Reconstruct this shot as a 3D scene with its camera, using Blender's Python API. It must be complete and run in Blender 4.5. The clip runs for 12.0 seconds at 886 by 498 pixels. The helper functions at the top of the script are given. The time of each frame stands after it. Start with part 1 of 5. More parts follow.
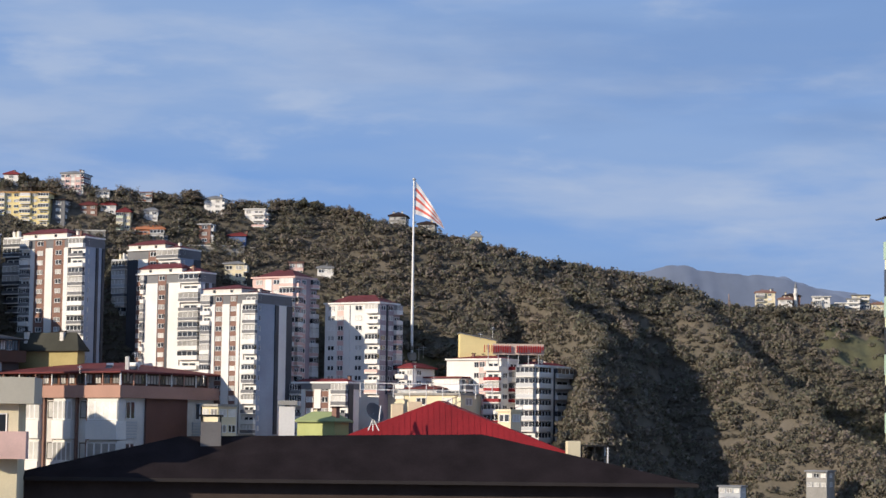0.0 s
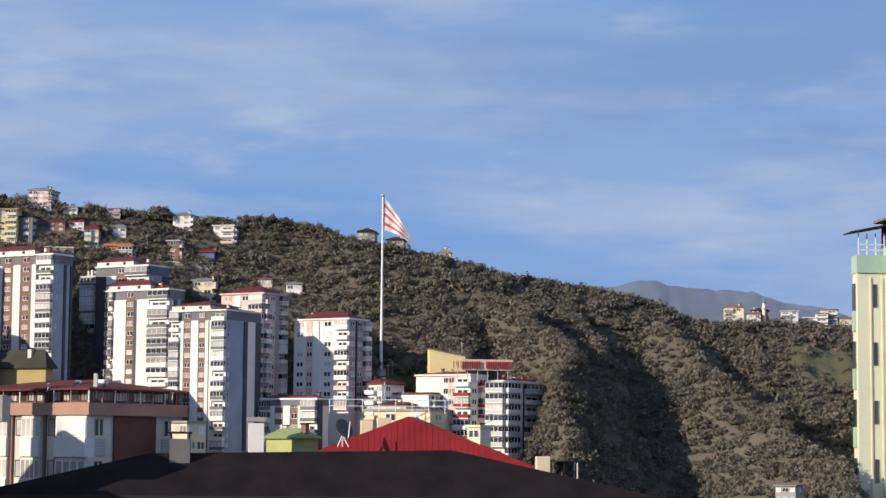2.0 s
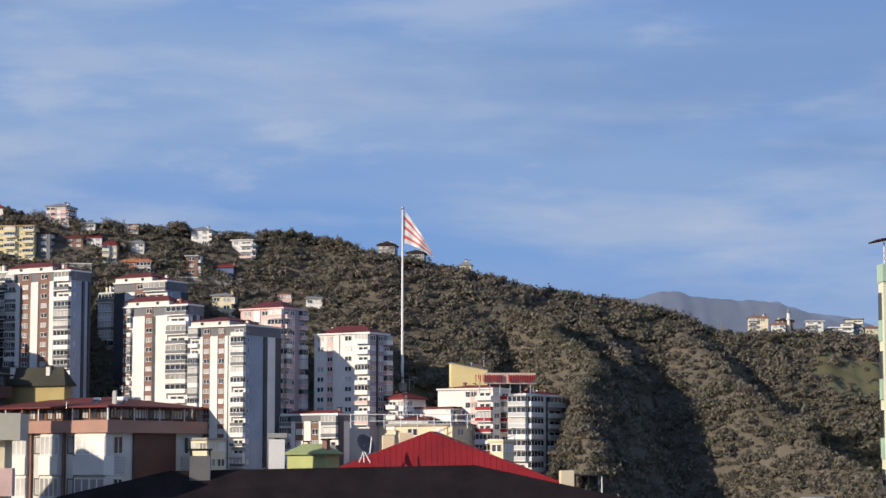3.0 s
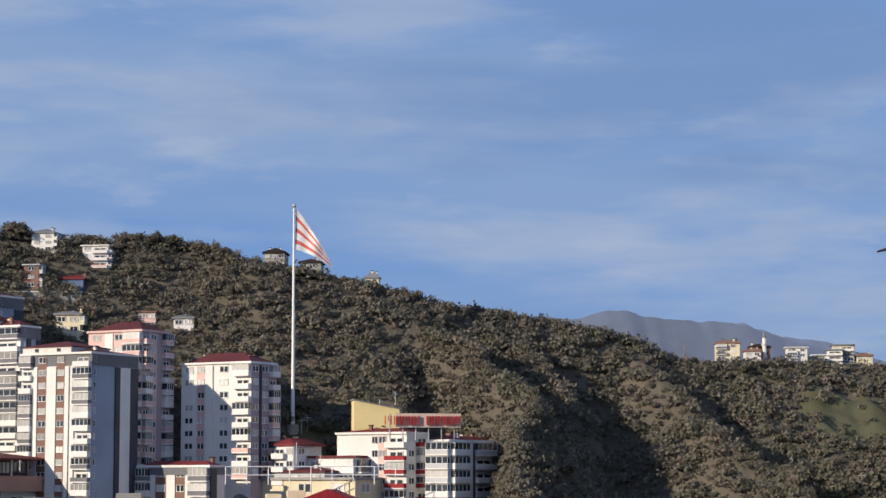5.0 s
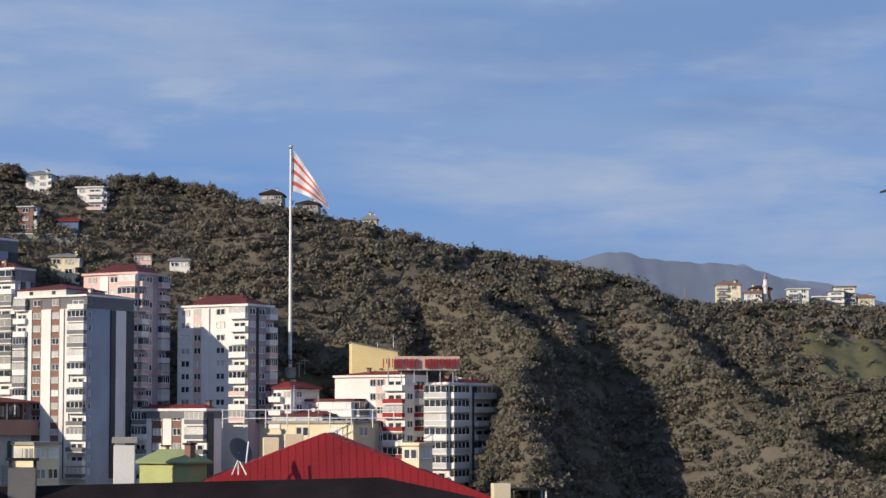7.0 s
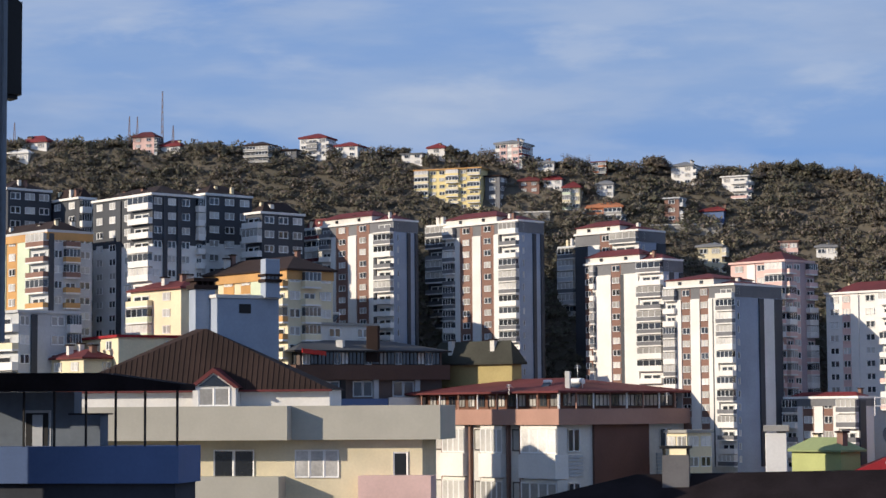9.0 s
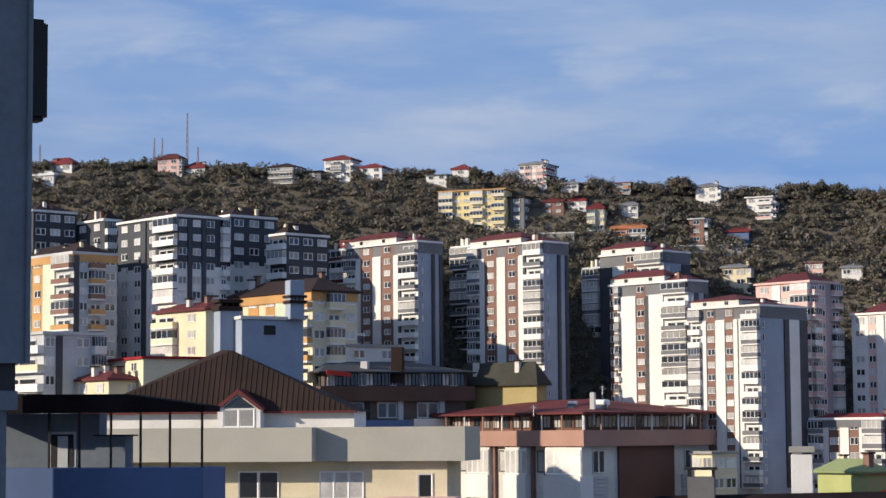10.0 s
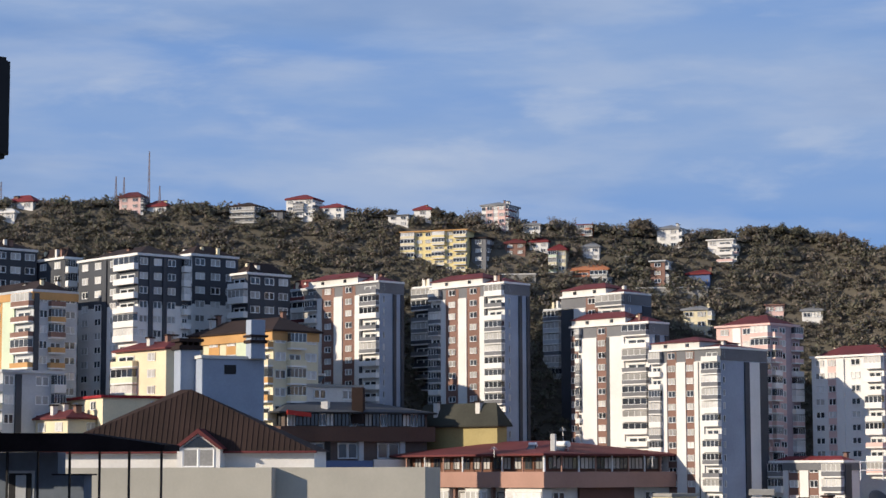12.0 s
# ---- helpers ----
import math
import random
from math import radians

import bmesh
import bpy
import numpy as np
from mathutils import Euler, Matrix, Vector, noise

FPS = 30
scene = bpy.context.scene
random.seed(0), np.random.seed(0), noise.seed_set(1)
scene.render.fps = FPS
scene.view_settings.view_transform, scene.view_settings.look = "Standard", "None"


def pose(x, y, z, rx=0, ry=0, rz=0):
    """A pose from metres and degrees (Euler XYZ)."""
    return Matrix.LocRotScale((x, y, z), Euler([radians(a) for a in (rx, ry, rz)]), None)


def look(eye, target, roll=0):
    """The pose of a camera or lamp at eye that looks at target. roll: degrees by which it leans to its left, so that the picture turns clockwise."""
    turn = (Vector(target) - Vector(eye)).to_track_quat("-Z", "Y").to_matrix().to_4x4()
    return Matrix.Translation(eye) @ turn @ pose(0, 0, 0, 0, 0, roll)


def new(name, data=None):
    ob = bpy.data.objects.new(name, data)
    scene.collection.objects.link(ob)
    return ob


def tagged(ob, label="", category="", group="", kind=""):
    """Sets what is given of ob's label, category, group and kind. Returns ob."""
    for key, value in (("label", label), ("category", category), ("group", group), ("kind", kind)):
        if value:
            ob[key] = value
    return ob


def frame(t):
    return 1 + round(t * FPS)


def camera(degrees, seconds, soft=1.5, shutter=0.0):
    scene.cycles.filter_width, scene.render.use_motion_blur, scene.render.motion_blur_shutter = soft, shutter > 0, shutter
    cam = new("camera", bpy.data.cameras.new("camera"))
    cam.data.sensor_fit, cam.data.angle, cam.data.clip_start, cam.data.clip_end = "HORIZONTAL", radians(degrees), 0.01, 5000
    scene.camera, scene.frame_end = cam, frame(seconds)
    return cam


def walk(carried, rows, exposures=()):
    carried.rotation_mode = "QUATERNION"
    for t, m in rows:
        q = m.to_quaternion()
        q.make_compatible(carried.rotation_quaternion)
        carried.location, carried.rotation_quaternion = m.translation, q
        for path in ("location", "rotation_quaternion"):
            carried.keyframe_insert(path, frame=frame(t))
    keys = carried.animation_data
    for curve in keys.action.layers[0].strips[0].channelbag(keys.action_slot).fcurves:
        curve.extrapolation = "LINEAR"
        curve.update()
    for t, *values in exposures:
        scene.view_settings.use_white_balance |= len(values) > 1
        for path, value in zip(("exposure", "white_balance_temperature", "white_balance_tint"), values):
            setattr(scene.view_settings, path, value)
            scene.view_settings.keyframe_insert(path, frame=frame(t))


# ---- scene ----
cam = camera(23.93, 12.0)
# seconds, place (m), yaw, pitch, roll (degrees)
PATH = [
    (0, 0.00, 0.00, 16.00, -3.934, 5.035, 0.722),
    (0.5, 0.00, 0.00, 16.00, -4.622, 5.512, 0.766),
    (1, 0.00, 0.00, 16.00, -5.315, 5.133, 0.383),
    (1.5, 0.00, 0.00, 16.00, -4.618, 5.120, 0.317),
    (2, 0.00, 0.00, 16.00, -4.783, 5.476, 0.481),
    (2.5, 0.00, 0.00, 16.00, -4.132, 5.302, 0.506),
    (3, 0.15, 2.13, 16.18, -4.220, 5.830, -0.021),
    (3.5, 0.58, 8.09, 16.69, -4.107, 5.771, -0.213),
    (3.7, 1.10, 15.20, 17.30, -5.274, 5.847, -0.299),
    (4.5, 2.78, 38.50, 19.30, -6.650, 6.150, -0.150),
    (5.3, 3.56, 49.32, 20.23, -7.711, 6.324, 0.030),
    (5.5, 3.56, 49.32, 20.23, -8.287, 5.705, 0.082),
    (6, 3.56, 49.32, 20.23, -7.142, 4.911, 0.063),
    (6.5, 3.56, 49.32, 20.23, -8.006, 4.403, 0.195),
    (6.7, 3.56, 49.32, 20.23, -8.070, 4.489, 0.102),
    (8.3, 3.56, 49.32, 20.23, 6.466, 5.375, -0.919),
    (8.5, 3.56, 49.32, 20.23, 7.703, 4.950, -0.446),
    (9, 3.56, 49.32, 20.23, 10.597, 4.446, -0.383),
    (9.5, 3.56, 49.32, 20.23, 12.859, 4.972, -0.411),
    (10, 3.56, 49.32, 20.23, 11.265, 5.031, -0.400),
    (10.5, 3.56, 49.32, 20.23, 10.042, 5.586, -0.274),
    (11, 3.56, 49.32, 20.23, 10.356, 5.873, -0.348),
    (11.5, 3.56, 49.32, 20.23, 10.338, 6.359, -0.229),
    (12, 3.56, 49.32, 20.23, 10.205, 6.138, -0.111),
]
walk(cam, [(t, pose(x, y, z, 90 + pitch, 0, yaw) @ pose(0, 0, 0, 0, 0, roll)) for t, x, y, z, yaw, pitch, roll in PATH],
     [(0.0, 0.13), (2.0, 0.15), (3.5, 0.03), (5.3, -0.03), (6.7, -0.03), (8.3, 0.09), (12.0, 0.09)])

# ---- light ----
SUN_AZ, SUN_EL = 61.0, 19.0  # degrees from straight behind towards the left; above the horizon
to_sun = Vector((-math.sin(radians(SUN_AZ)) * math.cos(radians(SUN_EL)), -math.cos(radians(SUN_AZ)) * math.cos(radians(SUN_EL)), math.sin(radians(SUN_EL))))
sun = new("sun", bpy.data.lights.new("sun", "SUN"))
sun.data.energy, sun.data.angle, sun.data.color = 5.0, radians(0.6), (1.0, 0.86, 0.68)
sun.matrix_world = look((0, 0, 400), Vector((0, 0, 400)) - to_sun)


def build_world():
    w = bpy.data.worlds.new("sky")
    scene.world = w
    w.use_nodes = True
    n, l = w.node_tree.nodes, w.node_tree.links
    n.clear()
    out, bg = n.new("ShaderNodeOutputWorld"), n.new("ShaderNodeBackground")
    sky = n.new("ShaderNodeTexSky")
    sky.sky_type, sky.sun_disc = "NISHITA", False
    sky.sun_elevation, sky.sun_rotation = radians(SUN_EL), math.atan2(to_sun.x, to_sun.y)
    sky.dust_density, sky.ozone_density = 0.3, 2.5
    co = n.new("ShaderNodeTexCoord")
    sep = n.new("ShaderNodeSeparateXYZ")
    l.new(co.outputs["Generated"], sep.inputs[0])
    # the blue of the clear air, deeper low over the hills
    ramp = n.new("ShaderNodeValToRGB")
    ramp.color_ramp.elements[0].position, ramp.color_ramp.elements[0].color = 0.0, (0.20, 0.39, 0.83, 1)
    ramp.color_ramp.elements[1].position, ramp.color_ramp.elements[1].color = 0.34, (0.23, 0.40, 0.78, 1)
    l.new(sep.outputs["Z"], ramp.inputs[0])
    blue = n.new("ShaderNodeMix")
    blue.data_type = "RGBA"
    blue.inputs[0].default_value = 0.88
    dim = n.new("ShaderNodeMix")
    dim.data_type, dim.blend_type = "RGBA", "MULTIPLY"
    dim.inputs[0].default_value = 1.0
    dim.inputs[7].default_value = (0.1, 0.1, 0.1, 1)
    l.new(sky.outputs[0], dim.inputs[6])
    l.new(dim.outputs[2], blue.inputs[6])
    l.new(ramp.outputs[0], blue.inputs[7])
    # layered cloud, long across and flat
    last = blue.outputs[2]
    for size, stretch, low, high, amount, colour, shift, fine in (
            (2.2, 6.0, 0.40, 0.62, 0.60, (0.36, 0.50, 0.76, 1), 3.7, 0.50), (5.0, 4.6, 0.43, 0.63, 0.75, (0.46, 0.57, 0.79, 1), 6.1, 0.54),
            (11.0, 3.6, 0.52, 0.72, 0.42, (0.60, 0.68, 0.83, 1), 9.3, 0.56), (3.4, 5.5, 0.47, 0.66, 0.62, (0.22, 0.36, 0.66, 1), 1.4, 0.50)):
        mp = n.new("ShaderNodeMapping")
        mp.inputs["Location"].default_value = (shift, shift * 0.7, shift * 1.3)
        mp.inputs["Rotation"].default_value = (0, radians(2.5), 0)
        mp.inputs["Scale"].default_value = (size, size, size * stretch)
        l.new(co.outputs["Generated"], mp.inputs[0])
        nz = n.new("ShaderNodeTexNoise")
        nz.inputs["Scale"].default_value, nz.inputs["Detail"].default_value, nz.inputs["Roughness"].default_value = 1.0, 6.0, fine
        nz.inputs["Distortion"].default_value = 0.15
        l.new(mp.outputs[0], nz.inputs["Vector"])
        mr = n.new("ShaderNodeMapRange")
        mr.interpolation_type = "SMOOTHSTEP"
        for k, v in ((1, low), (2, high), (3, 0.0), (4, amount)):
            mr.inputs[k].default_value = v
        l.new(nz.outputs["Fac"], mr.inputs[0])
        mx = n.new("ShaderNodeMix")
        mx.data_type = "RGBA"
        l.new(mr.outputs[0], mx.inputs[0])
        l.new(last, mx.inputs[6])
        mx.inputs[7].default_value = colour
        last = mx.outputs[2]
    l.new(last, bg.inputs[0])
    bg.inputs[1].default_value = 0.80
    l.new(bg.outputs[0], out.inputs[0])


build_world()

# ---- materials ----
MATS = {}


def mat(name, colour, rough=0.8, var=0.18, size=1.0, bump=0.15, metal=0.0, second=None, random_piece=0.0, spec=0.3):
    """A paint, plaster, metal or tile: grain and stains at two scales, with fine relief."""
    if name in MATS:
        return MATS[name]
    m = bpy.data.materials.new(name)
    m.use_nodes = True
    n, l = m.node_tree.nodes, m.node_tree.links
    b = n["Principled BSDF"]
    b.inputs["Roughness"].default_value, b.inputs["Metallic"].default_value = rough, metal
    b.inputs["Specular IOR Level"].default_value = spec
    geo = n.new("ShaderNodeNewGeometry")
    big, fine = n.new("ShaderNodeTexNoise"), n.new("ShaderNodeTexNoise")
    big.inputs["Scale"].default_value, big.inputs["Detail"].default_value = 0.35 / size, 5
    fine.inputs["Scale"].default_value, fine.inputs["Detail"].default_value = 5.0 / size, 4
    for q in (big, fine):
        l.new(geo.outputs["Position"], q.inputs["Vector"])
    add = n.new("ShaderNodeMath")
    add.operation = "MULTIPLY_ADD"
    add.inputs[1].default_value, add.inputs[2].default_value = 0.4, 0.0
    l.new(fine.outputs["Fac"], add.inputs[0])
    tot = n.new("ShaderNodeMath")
    tot.operation = "ADD"
    l.new(add.outputs[0], tot.inputs[0])
    l.new(big.outputs["Fac"], tot.inputs[1])
    mr = n.new("ShaderNodeMapRange")
    mr.inputs[1].default_value, mr.inputs[2].default_value = 0.45, 0.95
    l.new(tot.outputs[0], mr.inputs[0])
    mx = n.new("ShaderNodeMix")
    mx.data_type = "RGBA"
    dark = second or tuple(c * (1 - 1.6 * var) for c in colour)
    mx.inputs[6].default_value = (*dark, 1)
    mx.inputs[7].default_value = (*[min(c * (1 + 0.35 * var), 0.95) for c in colour], 1)
    l.new(mr.outputs[0], mx.inputs[0])
    last = mx.outputs[2]
    if random_piece:
        info, hsv = n.new("ShaderNodeObjectInfo"), n.new("ShaderNodeHueSaturation")
        r = n.new("ShaderNodeMapRange")
        r.inputs[3].default_value, r.inputs[4].default_value = 1 - random_piece, 1 + random_piece
        l.new(info.outputs["Random"], r.inputs[0])
        l.new(r.outputs[0], hsv.inputs["Value"])
        l.new(last, hsv.inputs["Color"])
        last = hsv.outputs[0]
    l.new(last, b.inputs["Base Color"])
    if bump:
        bp = n.new("ShaderNodeBump")
        bp.inputs["Strength"].default_value, bp.inputs["Distance"].default_value = bump, 0.05
        l.new(fine.outputs["Fac"], bp.inputs["Height"])
        l.new(bp.outputs[0], b.inputs["Normal"])
    MATS[name] = m
    return m


# blue-grey for roof chimneys, and for tower flanks as shade in the colour
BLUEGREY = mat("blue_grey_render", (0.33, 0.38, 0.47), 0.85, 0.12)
WHITE = mat("white_render", (0.77, 0.755, 0.73), 0.85, 0.10)
OFFWHITE = mat("weathered_white_render", (0.70, 0.68, 0.64), 0.85, 0.16)
GREYWALL = mat("pale_grey_render", (0.52, 0.54, 0.56), 0.85, 0.14)
BRICK = mat("brown_tile_cladding", (0.235, 0.135, 0.108), 0.8, 0.16)
DARK = mat("anthracite_cladding", (0.060, 0.066, 0.080), 0.6, 0.2)
MIDGREY = mat("mid_grey_cladding", (0.17, 0.175, 0.19), 0.7, 0.2)
PINK = mat("pink_render", (0.72, 0.50, 0.46), 0.85, 0.12)
CREAM = mat("cream_render", (0.74, 0.66, 0.47), 0.85, 0.12)
YELLOW = mat("yellow_render", (0.78, 0.65, 0.33), 0.85, 0.10)
ORANGE = mat("orange_render", (0.56, 0.32, 0.13), 0.85, 0.14)
PALEGREEN = mat("pale_green_render", (0.60, 0.68, 0.52), 0.85, 0.10)
MINT = mat("mint_panel", (0.38, 0.52, 0.42), 0.7, 0.12)
TERRACOTTA = mat("terracotta_block", (0.42, 0.17, 0.09), 0.9, 0.2)
CONCRETE = mat("raw_concrete", (0.36, 0.35, 0.33), 0.9, 0.22)
REDROOF = mat("red_metal_roof", (0.29, 0.016, 0.022), 0.65, 0.22, size=1.5)
DULLRED = mat("weathered_red_roof", (0.20, 0.030, 0.034), 0.75, 0.25)
MAROON = mat("dull_red_roof", (0.135, 0.030, 0.032), 0.75, 0.25)
BROWNROOF = mat("brown_tile_roof", (0.036, 0.021, 0.018), 0.9, 0.3)
DARKROOF = mat("dark_shingle_roof", (0.020, 0.015, 0.017), 0.95, 0.3, spec=0.1)
OLIVEROOF = mat("olive_roof", (0.050, 0.050, 0.040), 0.9, 0.25)
GREENROOF = mat("pale_green_roof", (0.26, 0.31, 0.15), 0.8, 0.15)
GREYROOF = mat("grey_sheet_roof", (0.22, 0.23, 0.25), 0.7, 0.25)
METAL = mat("galvanised_metal", (0.55, 0.56, 0.58), 0.45, 0.1, metal=0.7)
WHITEMETAL = mat("white_metal", (0.80, 0.80, 0.80), 0.5, 0.06)
BLACK = mat("black_metal", (0.018, 0.018, 0.020), 0.6, 0.2)
FRAME = mat("white_window_frame", (0.78, 0.78, 0.77), 0.5, 0.05, bump=0)
DARKFRAME = mat("dark_window_frame", (0.10, 0.09, 0.085), 0.5, 0.1, bump=0)
CURTAIN = mat("window_with_curtain", (0.50, 0.49, 0.47), 0.35, 0.3, random_piece=0.55, bump=0, spec=0.6)
GLASS = mat("dark_window_glass", (0.045, 0.052, 0.062), 0.12, 0.2, random_piece=0.5, bump=0, spec=0.8)
BLUEPANEL = mat("blue_grey_panel", (0.095, 0.15, 0.30), 0.7, 0.1)
# stained render; its dark blue base colour also carries the shade on it
SHADEWALL = mat("stained_shade_blue_render", (0.165, 0.195, 0.235), 0.9, 0.2, size=2.0)
BAND = mat("rose_brown_render", (0.40, 0.235, 0.185), 0.85, 0.10)
DARKBROWN = mat("dark_brown_render", (0.145, 0.075, 0.060), 0.85, 0.12)
REDTRIM = mat("bright_red_trim", (0.50, 0.035, 0.025), 0.5, 0.1)
GREENWALL = mat("light_green_cream_render", (0.66, 0.68, 0.52), 0.85, 0.06)


# ---- building blocks ----
def box(bm, x0, x1, y0, y1, z0, z1, mi=0):
    v = [bm.verts.new(p) for p in ((x0, y0, z0), (x1, y0, z0), (x1, y1, z0), (x0, y1, z0), (x0, y0, z1), (x1, y0, z1), (x1, y1, z1), (x0, y1, z1))]
    for f in ((3, 2, 1, 0), (4, 5, 6, 7), (0, 1, 5, 4), (1, 2, 6, 5), (2, 3, 7, 6), (3, 0, 4, 7)):
        bm.faces.new([v[i] for i in f]).material_index = mi
    return v


def tube(bm, p, q, r0, r1=None, sides=8, mi=0):
    p, q = Vector(p), Vector(q)
    r1 = r0 if r1 is None else r1
    d = (q - p).normalized()
    a = d.orthogonal().normalized()
    b = d.cross(a)
    rings = []
    for c, r in ((p, r0), (q, r1)):
        rings.append([bm.verts.new(c + (a * math.cos(k * math.tau / sides) + b * math.sin(k * math.tau / sides)) * r) for k in range(sides)])
    for k in range(sides):
        bm.faces.new((rings[0][k], rings[0][(k + 1) % sides], rings[1][(k + 1) % sides], rings[1][k])).material_index = mi
    bm.faces.new(rings[0][::-1]).material_index = mi
    bm.faces.new(rings[1]).material_index = mi


def prism(bm, pts, y0, y1, mi=0):
    """An upright outline (x, z) drawn out from y0 to y1."""
    a = [bm.verts.new((x, y0, z)) for x, z in pts]
    b = [bm.verts.new((x, y1, z)) for x, z in pts]
    n = len(pts)
    bm.faces.new(a).material_index = mi
    bm.faces.new(b[::-1]).material_index = mi
    for i in range(n):
        bm.faces.new((a[(i + 1) % n], a[i], b[i], b[(i + 1) % n])).material_index = mi
    bmesh.ops.recalc_face_normals(bm, faces=bm.faces)


def thing(name, x, y, z, rz=0.0, label="", category="", group="", kind=""):
    ob = new(name)
    ob.empty_display_size = 0.3
    ob.matrix_basis = pose(x, y, z, 0, 0, rz)
    return tagged(ob, label, category, group, kind)


def mesh_of(name, bm, *materials):
    me = bpy.data.meshes.new(name)
    bm.to_mesh(me)
    bm.free()
    for m in materials:
        me.materials.append(m)
    return me


def part(name, bm, material, parent, label="", world=None):
    """Links a bmesh as one mesh object under a thing or a part; world: its numbers are the place's own, under this top thing."""
    if world is not None:
        bmesh.ops.transform(bm, matrix=world.matrix_basis.inverted(), verts=bm.verts)
    mats = material if isinstance(material, (tuple, list)) else (material,)
    ob = new(name, mesh_of(name, bm, *mats))
    ob.parent = parent
    return tagged(ob, label)


def piece(name, me, parent, m):
    ob = new(name, me)
    ob.parent = parent
    ob.matrix_basis = m
    return ob


FOOT = []
WINDOWS = {}


def window_mesh(w, h, frame_m, glass_m, lights=2):
    """A window: frame bars round dark panes, its back on the wall's face, looking to -y."""
    key = (round(w, 2), round(h, 2), frame_m.name, glass_m.name, lights)
    if key not in WINDOWS:
        bm = bmesh.new()
        t, d = min(min(w / lights, h) * 0.17, 0.16), 0.07
        lo = [bm.verts.new((-w / 2 + w * i / lights, -d, 0)) for i in range(lights + 1)]
        hi = [bm.verts.new((-w / 2 + w * i / lights, -d, h)) for i in range(lights + 1)]
        panes = [bm.faces.new((lo[i], lo[i + 1], hi[i + 1], hi[i])) for i in range(lights)]
        rim = lo + hi[::-1]
        back = [bm.verts.new((v.co.x, 0, v.co.z)) for v in rim]
        for i in range(len(rim)):
            bm.faces.new((rim[(i + 1) % len(rim)], rim[i], back[i], back[(i + 1) % len(rim)]))
        bm.normal_update()
        bmesh.ops.inset_individual(bm, faces=panes, thickness=t, depth=-0.045)
        for f in panes:
            f.material_index = 1
        bmesh.ops.recalc_face_normals(bm, faces=bm.faces)
        WINDOWS[key] = mesh_of("window", bm, frame_m, glass_m)
    return WINDOWS[key]


BALCONIES = {}


def balcony_mesh(w, h, d, slab_m, front_m, glass_m, closed):
    key = (round(w, 2), round(h, 2), round(d, 2), slab_m.name, front_m.name, glass_m.name, closed)
    if key not in BALCONIES:
        bm = bmesh.new()
        n = 4 if closed else 1
        levels = (0, 0.10 * h, 0.42 * h, 0.94 * h) if closed else (0, 0.10 * h, 0.42 * h)
        rows = []
        for z in levels:
            rows.append([bm.verts.new((-w / 2 + w * i / n, -d, z)) for i in range(n + 1)] + [bm.verts.new((w / 2, 0, z)), bm.verts.new((-w / 2, 0, z))])
        glazed = []
        for j in range(len(rows) - 1):
            for i in range(n + 3):
                k = (i + 1) % (n + 3)
                f = bm.faces.new((rows[j][i], rows[j][k], rows[j + 1][k], rows[j + 1][i]))
                f.material_index = (0, 1, 3)[j]
                if j == 2 and i != n + 1:
                    glazed.append(f)
        bm.faces.new(rows[0][::-1])
        lid = bm.faces.new(rows[-1])
        bm.normal_update()
        if closed:
            bmesh.ops.inset_individual(bm, faces=glazed, thickness=min(0.05, w / n * 0.12), depth=-0.03)
            for f in glazed:
                f.material_index = 2
        else:
            bmesh.ops.inset_individual(bm, faces=[lid], thickness=0.07, depth=0)
            bmesh.ops.translate(bm, vec=(0, 0, -0.30 * h), verts=lid.verts)
        BALCONIES[key] = mesh_of("balcony", bm, slab_m, front_m, glass_m, FRAME)
    return BALCONIES[key]


def facade(parent, side, wf, ws, z1, floors, h, spec, pil=WHITE, panel=BRICK, rail=(WHITE, MIDGREY), rng=None, z_from=0, cut=0.12):
    """Columns of a face, by kinds and shares of its width: p strip, d dark strip, b clad column with windows, n windows, s slits, k balconies, w bare wall."""
    width = ws if side else wf
    rot = pose(wf, 0, 0, 0, 0, 90) if side else Matrix()
    items = [(q.split(":")[0], float(q.split(":")[1])) for q in spec.split()]
    total = sum(q[1] for q in items)
    s = 0.0
    for kind, share in items:
        w = width * share / total
        a, b, c = s, s + w, s + w / 2
        s = b
        if kind in "pd":
            bm = bmesh.new()
            box(bm, a, b, -0.14, 0, z1 - floors * h, z1 - cut)
            bmesh.ops.transform(bm, matrix=rot, verts=bm.verts)
            part("wall_strip", bm, pil if kind == "p" else DARK, parent)
        elif kind == "b":
            bm = bmesh.new()
            box(bm, a, b, -0.05, 0, z1 - floors * h, z1 - 0.12)
            bmesh.ops.transform(bm, matrix=rot, verts=bm.verts)
            part("wall_panel", bm, panel, parent)
        if kind in "bns":
            for f in range(z_from, floors):
                zz = z1 - (f + 1) * h
                ww, hh = (min(w * 0.78, h * 0.8), h * 0.5) if kind != "s" else (min(w * 0.4, h * 0.25), h * 0.5)
                me = window_mesh(ww, hh, FRAME, CURTAIN if rng.random() < 0.6 else GLASS, 2 if kind != "s" else 1)
                piece("window", me, parent, rot @ pose(c, -0.05 if kind == "b" else 0, zz + h * 0.34))
        if kind == "k":
            for f in range(z_from, floors):
                zz = z1 - (f + 1) * h
                shut = rng.random() < 0.55
                me = balcony_mesh(w, h, min(0.30 * h + 0.12, 0.6), WHITE, rail[0] if rng.random() < 0.45 else rail[1], CURTAIN if rng.random() < 0.4 else GLASS, shut)
                piece("balcony", me, parent, rot @ pose(c, 0, zz))
                if not shut:
                    piece("balcony_door", window_mesh(w * 0.7, h * 0.6, FRAME, GLASS, 2), parent, rot @ pose(c, 0, zz + 0.14 * h))


